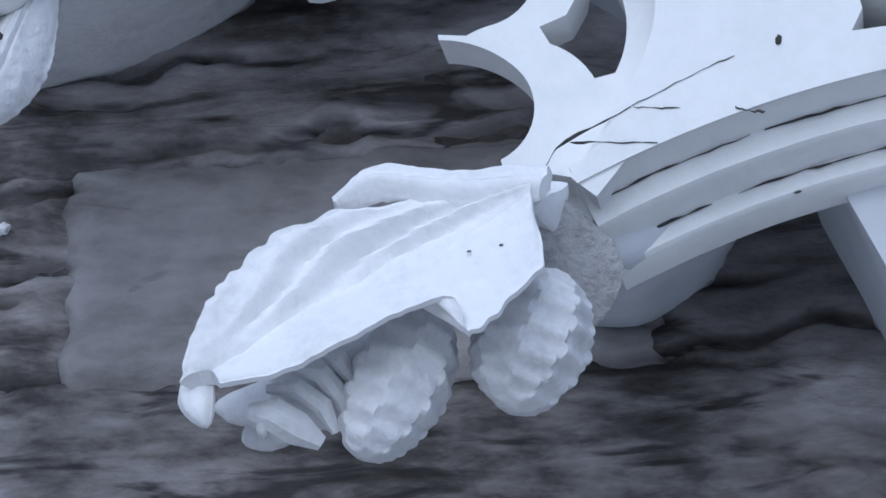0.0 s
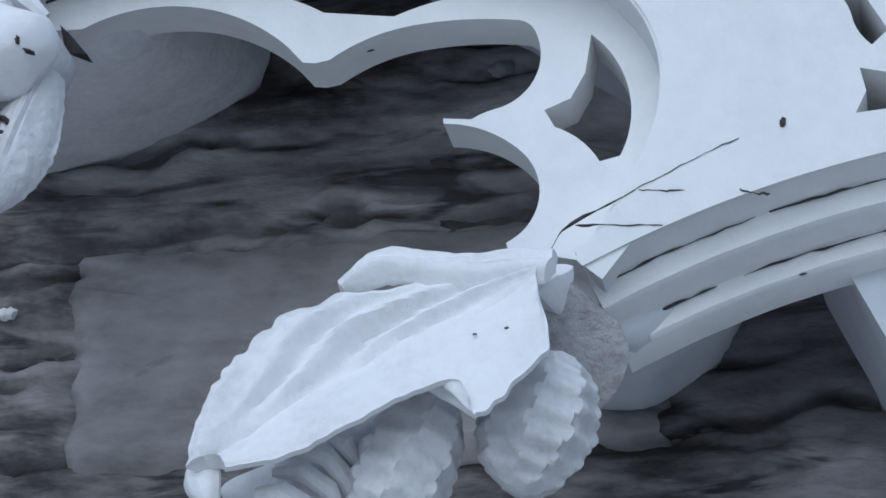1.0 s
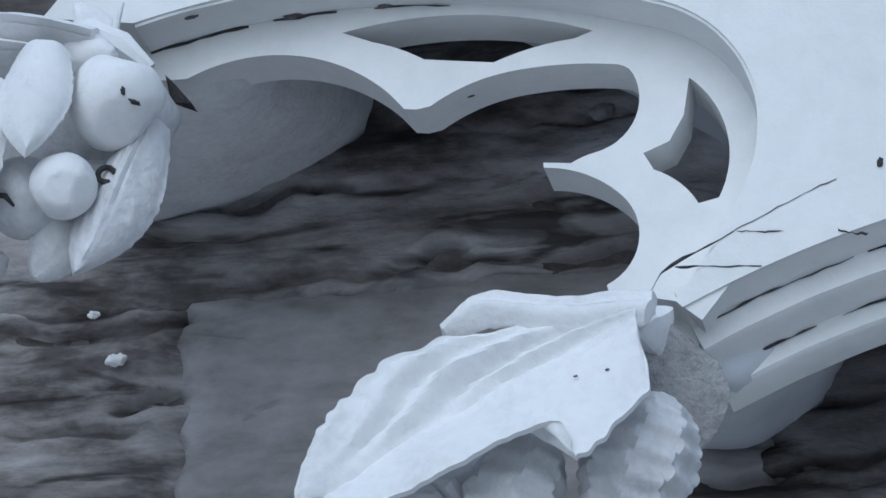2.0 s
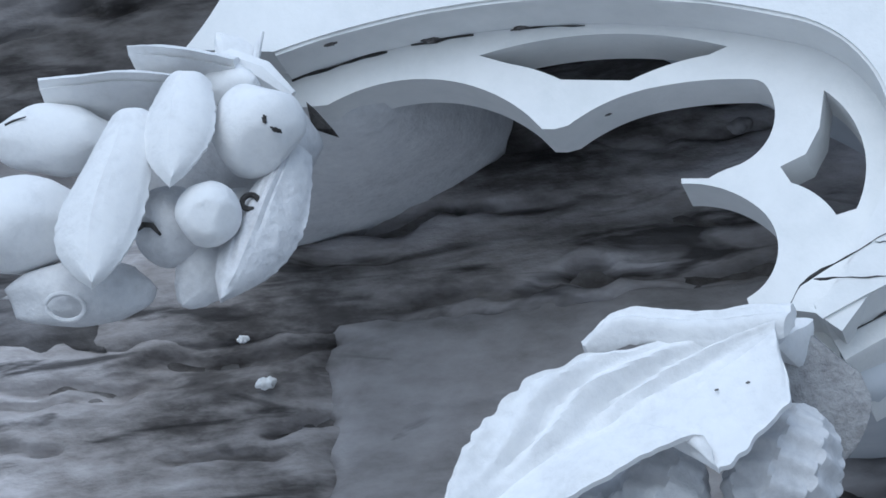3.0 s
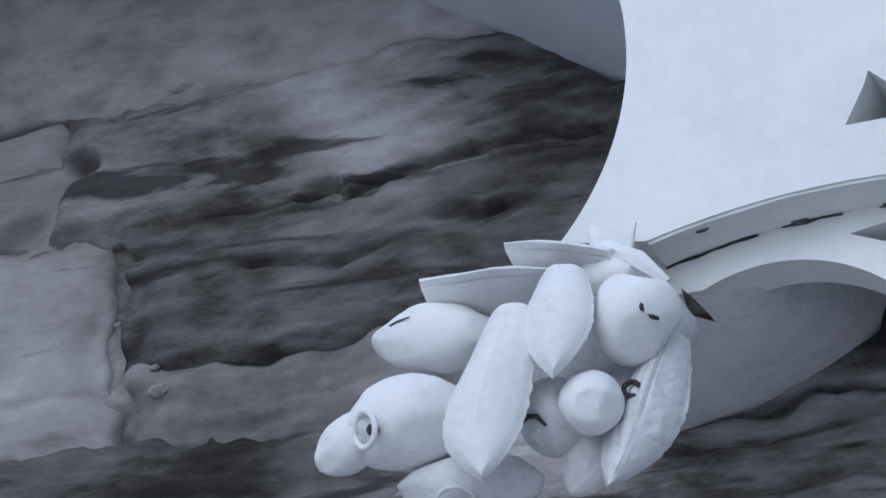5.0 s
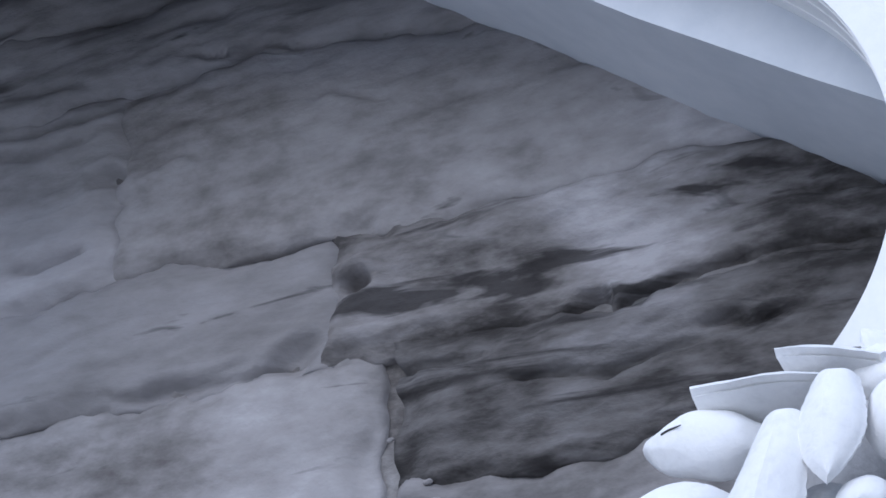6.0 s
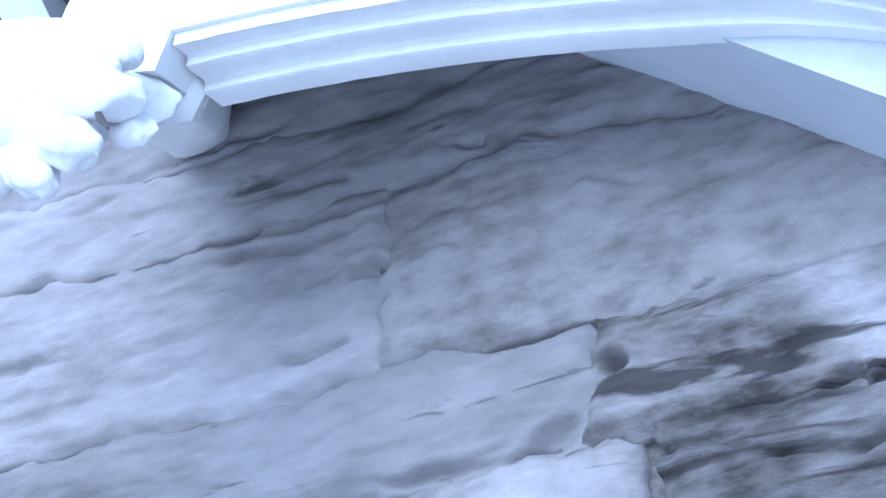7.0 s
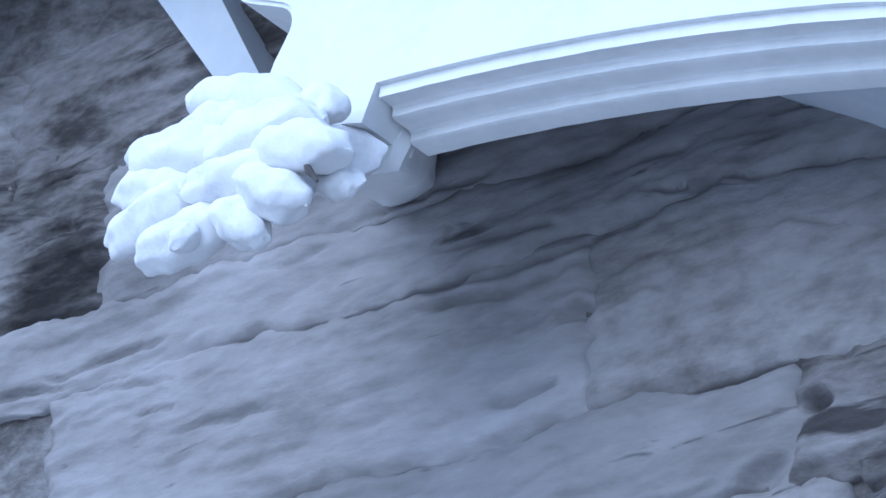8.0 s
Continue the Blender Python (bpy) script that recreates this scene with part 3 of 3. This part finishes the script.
part("chip", fruit((-0.4975, -0.0690, 2.3165), (0.9, 0.3, -0.4), 0.0034, 0.0014, lumps=0.4), crack_and_shade, boss)
part("tendril", tube([(-0.519 + 0.005 * math.cos(a), -0.050, 2.2810 + 0.0045 * math.sin(a)) for a in [k * math.pi / 6 for k in range(11)]], 0.0018), crack_and_shade, boss, "curled dark tendril")
part("tendril", tube([(-0.588, -0.054, 2.268), (-0.581, -0.060, 2.2695), (-0.575, -0.062, 2.268), (-0.570, -0.060, 2.262)], 0.0018), crack_and_shade, boss, "curled dark tendril")

boss = thing("carved_boss", None, "limewashed stone boss with a large drooping leaf over cones", "boss", "cusp bosses")
part("stem", mass([(-0.226, -0.022, 2.187), (-0.205, -0.018, 2.192), (-0.179, 0.0, 2.170), (-0.178, 0.006, 2.156), (-0.184, 0.010, 2.136), (-0.189, 0.016, 2.114), (-0.23, 0.0, 2.10), (-0.25, 0.0, 2.15), (-0.20, 0.05, 2.13), (-0.20, 0.05, 2.18)], 0.012, 7), broken, boss, "rough broken stem of grey stone")
part("leaf", blade([(-0.212, -0.056, 2.178), (-0.269, -0.062, 2.169), (-0.320, -0.066, 2.162), (-0.355, -0.068, 2.147), (-0.379, -0.070, 2.125), (-0.395, -0.070, 2.099), (-0.402, -0.068, 2.071)],
                   [(-0.214, -0.058, 2.168), (-0.250, -0.058, 2.149), (-0.281, -0.059, 2.134), (-0.311, -0.060, 2.119), (-0.342, -0.061, 2.103), (-0.366, -0.062, 2.087), (-0.385, -0.064, 2.074)],
                   [(-0.212, -0.062, 2.156), (-0.207, -0.070, 2.127), (-0.224, -0.082, 2.104), (-0.243, -0.090, 2.084), (-0.253, -0.090, 2.104), (-0.283, -0.090, 2.096), (-0.313, -0.088, 2.083), (-0.344, -0.084, 2.070), (-0.378, -0.078, 2.065)],
                   (-0.05, -0.86, 0.5), 0.011, 0.001, 0.0050, 0.06, seed=8), carving, boss, "broad veined leaf, its rim worn")
part("leaf", blade([(-0.205, -0.040, 2.188), (-0.257, -0.046, 2.184), (-0.288, -0.047, 2.189), (-0.309, -0.048, 2.184), (-0.323, -0.050, 2.171)],
                   [(-0.205, -0.056, 2.178), (-0.258, -0.064, 2.175), (-0.289, -0.066, 2.179), (-0.308, -0.064, 2.176), (-0.321, -0.058, 2.168)],
                   [(-0.210, -0.058, 2.168), (-0.254, -0.064, 2.164), (-0.286, -0.064, 2.170), (-0.306, -0.062, 2.167), (-0.318, -0.057, 2.164)], (-0.1, -0.75, 0.65), 0.010, 0.002, 0.003, 0.04, seed=9), carving, boss)
part("knuckle", mass([(-0.235, -0.034, 2.183), (-0.214, -0.040, 2.164), (-0.204, -0.028, 2.180), (-0.198, -0.006, 2.196), (-0.225, -0.010, 2.196), (-0.20, 0.01, 2.16), (-0.23, 0.01, 2.17)], 0.008, 6), carving, boss, "worn knob where the leaf joins the arch")
part("leaf", leaf((-0.400, -0.05, 2.080), (-0.390, -0.058, 2.049), 0.011, (-0.3, -0.9, 0.1), thick=0.009, blunt=0.6, seed=11), carving, boss)
for x, y, z in ((-0.246, -0.073, 2.135), (-0.229, -0.072, 2.138)):
    part("chip", fruit((x, y, z), (1, 0, 0.1), 0.0012, 0.0006, lumps=0.4, seed=x * 70), grime_shade, boss)
part("cone", fruit((-0.291, -0.032, 2.075), (-0.42, -0.1, -0.85), 0.046, 0.0265, ridges=8, relief=0.07, studs=7, seed=12), worn_shaded_carving, boss, "weathered cone with blunt scales")
part("cone", fruit((-0.219, -0.022, 2.099), (-0.3, -0.1, -0.85), 0.042, 0.0305, ridges=8, relief=0.07, studs=8, seed=13), worn_shaded_carving, boss, "weathered cone with blunt scales")
part("frond", tube([(-0.368, -0.05, 2.059), (-0.355, -0.052, 2.056), (-0.343, -0.046, 2.049), (-0.331, -0.04, 2.042)], 0.010), worn_shaded_carving, boss)
part("frond", tube([(-0.364, -0.05, 2.048), (-0.361, -0.05, 2.0485), (-0.358, -0.05, 2.049)], 0.006), worn_shaded_carving, boss)
part("frond", tube([(-0.360, -0.045, 2.072), (-0.343, -0.047, 2.071), (-0.330, -0.042, 2.062), (-0.324, -0.035, 2.049)], 0.006), worn_shaded_carving, boss)
part("frond", tube([(-0.346, -0.044, 2.083), (-0.330, -0.046, 2.079), (-0.320, -0.038, 2.067), (-0.317, -0.03, 2.055)], 0.006), worn_shaded_carving, boss)
part("frond", tube([(-0.332, -0.042, 2.092), (-0.321, -0.044, 2.087), (-0.313, -0.036, 2.074)], 0.006), worn_shaded_carving, boss)
part("core", fruit((-0.330, -0.005, 2.085), (-0.85, 0, -0.3), 0.062, 0.026, lumps=0.3, seed=14), worn_shaded_carving, boss)

boss = thing("carved_boss", None, "limewashed stone boss of clustered lobed leaves and buds", "boss", "cusp bosses")
# greyer carving puts the shade behind the lobes into the stem's colour
part("stem", mass([(-1.39, -0.01, 2.905), (-1.345, 0.015, 2.892), (-1.318, 0.020, 2.868), (-1.322, 0.020, 2.850), (-1.345, 0.005, 2.83), (-1.40, -0.02, 2.81), (-1.49, -0.02, 2.84), (-1.48, -0.02, 2.89), (-1.37, 0.05, 2.88), (-1.36, 0.05, 2.86)], 0.010, 6), worn_shaded_carving, boss, "rough stem behind the lobes, greyed to stand for shade")
# each lobe: its root, its end, its half width, how far it stands forward
LOBES = [((-1.367, 2.892), (-1.507, 2.945), 0.034, 0.036), ((-1.399, 2.894), (-1.499, 2.897), 0.030, 0.046), ((-1.409, 2.863), (-1.552, 2.879), 0.030, 0.058),
         ((-1.446, 2.834), (-1.568, 2.854), 0.026, 0.056), ((-1.466, 2.830), (-1.560, 2.794), 0.028, 0.062), ((-1.415, 2.791), (-1.525, 2.770), 0.027, 0.064),
         ((-1.443, 2.774), (-1.468, 2.759), 0.014, 0.084), ((-1.323, 2.857), (-1.453, 2.847), 0.036, 0.066), ((-1.327, 2.817), (-1.477, 2.821), 0.024, 0.074),
         ((-1.393, 2.841), (-1.285, 2.804), 0.029, 0.078), ((-1.402, 2.812), (-1.324, 2.760), 0.026, 0.080), ((-1.427, 2.797), (-1.375, 2.747), 0.024, 0.074),
         ((-1.341, 2.802), (-1.288, 2.786), 0.016, 0.050), ((-1.364, 2.902), (-1.322, 2.872), 0.020, 0.040)]
for i, ((xa, za), (xb, zb), half, out) in enumerate(LOBES):
    way = Vector((xb - xa, -0.004, zb - za))
    part("lobe", fruit(((xa + xb) / 2, -out, (za + zb) / 2), way, way.length / 2 + half * 0.12, half * 0.92, lumps=0.16, seed=60 + i, facets=22), carving, boss)
# dark strip laid on for the shade of a slit
part("cleft", tube([(-1.322, -0.090, 2.801), (-1.315, -0.091, 2.788), (-1.308, -0.087, 2.777)], 0.0036), grime_shade, boss, "dark strip for the shade in the slit between two lobes")
boss.scale = (0.94, 0.94, 0.94)
boss.location = (-0.079, -0.003, 0.171)

# ---- cracks, chips and lime spatter ----
def crack(points, width, seed):
    """A fine ragged crack that lies in the arch's face."""
    pts = []
    for (xa, za), (xb, zb) in zip(points, points[1:]):
        for k in range(6):
            a = k / 6
            pts.append((xa + (xb - xa) * a + 0.0015 * noise.noise((a * 5 + seed, xa * 50, 0)), -0.0004, za + (zb - za) * a + 0.0015 * noise.noise((a * 5, seed, za * 50))))
    pts.append((points[-1][0], -0.0004, points[-1][1]))
    return tube(pts, width, True)


part("crack", crack([(-0.215, 2.200), (-0.207, 2.216), (-0.165, 2.238)], 0.0009, 1), crack_and_shade, arch)
part("crack", crack([(-0.165, 2.238), (-0.135, 2.253), (-0.106, 2.265)], 0.0004, 2), crack_and_shade, arch)
part("crack", crack([(-0.163, 2.238), (-0.149, 2.2365), (-0.137, 2.236)], 0.0004, 3), crack_and_shade, arch)
part("crack", crack([(-0.199, 2.219), (-0.177, 2.218), (-0.150, 2.216)], 0.0005, 4), crack_and_shade, arch)
part("crack", crack([(-0.107, 2.235), (-0.099, 2.232), (-0.090, 2.231)], 0.0007, 5), crack_and_shade, arch)
part("chip", fruit((-0.081, 0.0, 2.273), (0.2, 0, 1), 0.003, 0.0018, lumps=0.3), crack_and_shade, arch)


def open_joint(path, d, y, a, b, width, name="open_joint"):
    """A ragged dark joint that opens here and there along a moulding."""
    line = aside(path, d)
    line = line[int(a * len(line)):int(b * len(line))]
    return tube([(x + 0.001 * noise.noise((x * 90, z * 90, d)), y, z + 0.0012 * noise.noise((x * 90, z * 90, 5))) for x, z in line], width, True)


for a, b, w in ((0.02, 0.16, 0.0007), (0.165, 0.36, 0.0009)):
    part("open_joint", open_joint(FOIL_LOWER, LOWER_2 - 0.007, 0.0235, a, b, w), crack_and_shade, arch)
for a, b, w in ((0.0, 0.12, 0.0011), (0.125, 0.36, 0.0007)):
    part("open_joint", open_joint(FOIL_LOWER, LOWER_1 - 0.004, 0.0495, a, b, w), crack_and_shade, arch)
for a, b, w in ((0.0, 0.14, 0.0018), (0.15, 0.24, 0.0014), (0.26, 0.36, 0.0008)):
    part("open_joint", open_joint(FOIL_MIDDLE, -0.003, TRACERY_FRONT - 0.0005, a, b, w), crack_and_shade, arch)

# ---- the back wall's stones ----


CLEFTS = [  # ends of the deeper splits between the stone's layers, and their depth in millimetres
    (-0.50, 2.316, -0.25, 2.322, 12), (-0.52, 2.374, -0.40, 2.377, 10), (-0.58, 2.366, -0.45, 2.378, 10), (-0.81, 2.277, -0.70, 2.276, 9),
    (-0.80, 2.231, -0.75, 2.231, 12), (-0.675, 2.222, -0.585, 2.219, 11), (-0.92, 2.546, -0.77, 2.542, 9), (-1.25, 2.597, -1.10, 2.592, 9),
    (-0.85, 2.598, -0.61, 2.607, 15), (-1.21, 2.892, -1.09, 2.880, 11), (-1.47, 2.909, -1.31, 2.891, 8), (-1.44, 2.845, -1.31, 2.842, 12),
    (-1.37, 2.739, -1.30, 2.733, 13), (-1.27, 2.602, -1.18, 2.597, 8), (-1.86, 2.872, -1.75, 2.852, 9), (-1.73, 2.793, -1.60, 2.790, 9), (-0.20, 2.157, -0.02, 2.178, 16), (-0.68, 2.290, -0.535, 2.295, 14), (-0.60, 2.235, -0.545, 2.243, 14), (-0.80, 2.262, -0.66, 2.275, 12)]
for _ in range(120):
    x, z, far = random.uniform(-2.1, 0.0), random.uniform(1.95, 3.2), random.uniform(0.04, 0.16)
    CLEFTS.append((x, z, x + far, z + random.uniform(-0.008, 0.004), random.uniform(5, 12)))
PITS = [(-1.055, 2.652, 0.013), (-1.098, 2.602, 0.020), (-0.850, 2.602, 0.013), (-0.374, 2.322, 0.014), (-1.29, 2.80, 0.014)]


def relief(x, z, seed, splits):
    """How far the rock stands proud at a spot: broad swells, split ledges, clefts and pits."""
    q = Vector((x * 2.6 + seed, z * 21 - x * 1.4, seed * 1.3))
    n = noise.noise(q) + 0.55 * noise.noise(q * 2.3) + 0.25 * noise.noise(q * 5.3)
    n *= 2.4
    step = math.floor(n)
    f = n - step
    terrace = (step + f * f * f * (f * (6 * f - 15) + 10)) / 2.4
    h = 0.0085 * terrace + 0.007 * noise.noise((x * 4, z * 7, seed + 4)) + 0.0016 * noise.noise((x * 40, z * 90, seed))
    for xa, za, xb, zb, deep in splits:
        a = (x - xa) / (xb - xa)
        if -0.1 < a < 1.1:
            mid = za + (zb - za) * a + 0.006 * noise.noise((x * 22, za * 9, 1.0))
            wide = 0.0055 * (0.5 + 0.8 * abs(noise.noise((x * 17, zb * 9, 2.0))))
            fade = min(1.0, max(0.0, 5 * min(a + 0.1, 1.1 - a)))
            h -= deep * 0.001 * fade * math.exp(-((z - mid) / wide) ** 2)
    for xc, zc, r in PITS:
        d = math.hypot(x - xc, (z - zc) * 1.5) / r
        if d < 2.5:
            h -= 0.016 * math.exp(-d * d) - 0.006 * math.exp(-(d - 1.5) ** 2 * 4)
    return h


def drift(x, z):
    """Beds and joints wander a little."""
    return x + 0.016 * noise.noise((x * 2, z * 13, 8.0)) + 0.007 * noise.noise((x * 9, z * 48, 6.0)), z + 0.010 * noise.noise((x * 6, z * 3, 2.0)) + 0.006 * noise.noise((x * 21, z * 6, 4.0)) + 0.003 * noise.noise((x * 65, z * 20, 9.0))


def stone(x0, x1, z0, z1, proud, seed, kind="split", tone=1.0):
    """A hewn block of layered stone: its face split in shallow ledges, its edges worn round."""
    nx, nz = max(6, round((x1 - x0) / 0.0065)), max(6, round((z1 - z0) / 0.003))
    verts, faces = [], []
    splits = [c for c in CLEFTS if c[0] < x1 + 0.02 and c[2] > x0 - 0.02 and min(c[1], c[3]) < z1 + 0.03 and max(c[1], c[3]) > z0 - 0.03]
    for i in range(nx + 1):
        for k in range(nz + 1):
            x, z = x0 + (x1 - x0) * i / nx, z0 + (z1 - z0) * k / nz
            edge = min((x - x0) * 0.8, (x1 - x) * 0.8, z - z0, z1 - z) + 0.013 * noise.noise((x * 19, z * 25, seed)) + 0.006 * noise.noise((x * 60, z * 60, seed))
            y = WALL - proud - relief(x, z, seed, splits) * {"split": 1.25, "pale": 0.85, "dressed": 0.5}[kind] + (0.008 + 0.012 * abs(noise.noise((x * 6, z * 6, seed)))) * max(0.0, 1 - max(0.0, edge) / 0.022) ** 1.6
            xx, zz = drift(x, z)
            verts.append((xx, y, zz))
            if i < nx and k < nz:
                a = i * (nz + 1) + k
                faces.append((a, a + nz + 1, a + nz + 2, a + 1))
    rim = [i * (nz + 1) for i in range(nx + 1)] + [nx * (nz + 1) + k for k in range(1, nz + 1)] + [i * (nz + 1) + nz for i in range(nx - 1, -1, -1)] + list(range(nz - 1, 0, -1))
    n, m = len(verts), len(rim)
    verts += [(verts[r][0], WALL + 0.032, verts[r][2]) for r in rim]
    faces += [(rim[j], n + j, n + (j + 1) % m, rim[(j + 1) % m]) for j in range(m)]
    me = bpy.data.meshes.new("stone")
    me.from_pydata(verts, [], faces)
    me.polygons.foreach_set("use_smooth", [True] * len(me.polygons))
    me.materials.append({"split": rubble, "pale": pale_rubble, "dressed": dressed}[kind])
    ob = new("stone", me)
    ob.color = (tone, tone, tone, 1)
    ob.parent = wall_back
    return ob


def mortar_bed(x0, x1, z0, z1):
    nx, nz = round((x1 - x0) / 0.007), round((z1 - z0) / 0.006)
    verts, faces = [], []
    for i in range(nx + 1):
        for k in range(nz + 1):
            x, z = x0 + (x1 - x0) * i / nx, z0 + (z1 - z0) * k / nz
            y = WALL + 0.012 - 0.006 * noise.noise((x * 24, z * 30, 5.0)) - 0.005 * noise.noise((x * 70, z * 80, 1.0)) - 0.006 * noise.noise((x * 7, z * 7, 3.0))
            verts.append((x, y, z))
            if i < nx and k < nz:
                a = i * (nz + 1) + k
                faces.append((a, a + nz + 1, a + nz + 2, a + 1))
    me = bpy.data.meshes.new("mortar_bed")
    me.from_pydata(verts, [], faces)
    me.polygons.foreach_set("use_smooth", [True] * len(me.polygons))
    me.materials.append(mortar)
    ob = new("mortar_bed", me)
    ob.parent = wall_back
    return ob


mortar_bed(-2.5, 0.4, 1.7, 3.6)
# course by course: its bed, its top, and its stones from end to end
COURSES = [(1.80, 1.93, (-0.9, -0.6, -0.25, 0.15)), (1.93, 2.05, (-0.95, -0.45, -0.12, 0.15)), (2.05, 2.155, (-0.9, -0.62, 0.1)), (2.155, 2.307, (-1.15, -0.815, -0.55, -0.17, 0.1)),
           (2.307, 2.415, (-1.2, -0.72, -0.18, 0.0)), (2.415, 2.592, (-1.5, -1.03)), (2.415, 2.478, (-1.0, -0.74, -0.45, -0.2)), (2.478, 2.59, (-1.0, -0.50, -0.2)), (2.59, 2.70, (-1.75, -1.07, -0.60, -0.4)),
           (2.70, 2.872, (-1.9, -1.275, -0.70, -0.5)), (2.872, 2.96, (-2.2, -0.85)), (2.96, 3.12, (-2.3, -1.85, -1.5, -1.1)), (3.12, 3.28, (-2.4, -2.0, -1.6, -1.2))]
DRESSED = {(2.155, -0.55), (2.155, -1.15), (2.415, -1.5), (2.415, -1.0), (2.70, -1.275), (1.93, -0.45)}
# paler, softer stones, in part to lift the arch's shade through their colour
PALE = {(2.59, -1.75), (2.70, -1.9), (2.872, -2.2), (2.96, -1.85), (2.96, -1.5), (3.12, -1.6)}
# tone of single stones beside the rest: light and shade put into colour
SHADE_TONES = {(2.415, -1.0): 0.8, (2.415, -0.74): 0.5, (2.478, -1.0): 0.65, (2.478, -0.50): 0.4, (2.59, -1.07): 0.95, (2.59, -0.60): 0.5, (2.59, -1.75): 0.9, (2.307, -1.2): 0.5, (2.307, -0.72): 1.2,
         (2.155, -1.15): 0.6, (2.155, -0.815): 1.3, (2.155, -0.55): 1.1, (2.155, -0.17): 0.75, (2.05, -0.62): 1.1, (2.70, -1.9): 1.1, (2.872, -2.2): 1.1, (2.70, -1.275): 1.05}
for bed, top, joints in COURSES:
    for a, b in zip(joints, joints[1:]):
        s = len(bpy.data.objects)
        stone(a - 0.007, b + 0.007, bed - 0.004, top + 0.004, 0.003 + 0.005 * random.random(), s * 0.731, "dressed" if (bed, a) in DRESSED else "pale" if (bed, a) in PALE else "split", SHADE_TONES.get((bed, a), 1.0))
for x, y, z, r in ((-0.3729, 0.0347, 2.4117, 0.005), (-0.4298, 0.0339, 2.4099, 0.006), (-0.4877, 0.0095, 2.4032, 0.004), (-0.3246, 0.0522, 2.3553, 0.0026), (-0.0754, 0.0519, 2.2004, 0.002)):
    part("chip", fruit((x, y, z), (1, 0.1, 0.2), r, r * 0.35, lumps=0.5, seed=x * 90), grime_shade, arch)
for x, z, r in ((-1.0148, 2.5147, 0.003), (-0.271, 2.418, 0.009), (-0.969, 2.513, 0.007), (-0.979, 2.456, 0.009), (-0.983, 2.475, 0.004)):
    part("lime_spot", fruit((x, WALL - 0.006, z), (1, 0, 0.2), r, r * 0.6, lumps=0.2, seed=x * 50), dressed, wall_back)
for x, z, r in ((-0.6138, 2.2972, 0.0045), (-0.5969, 2.2646, 0.007)):
    part("lime_spot", fruit((x, WALL - 0.014, z), (1, 0, 0.1), r, r * 0.6, lumps=0.4, seed=x * 50), chip_white, wall_back)
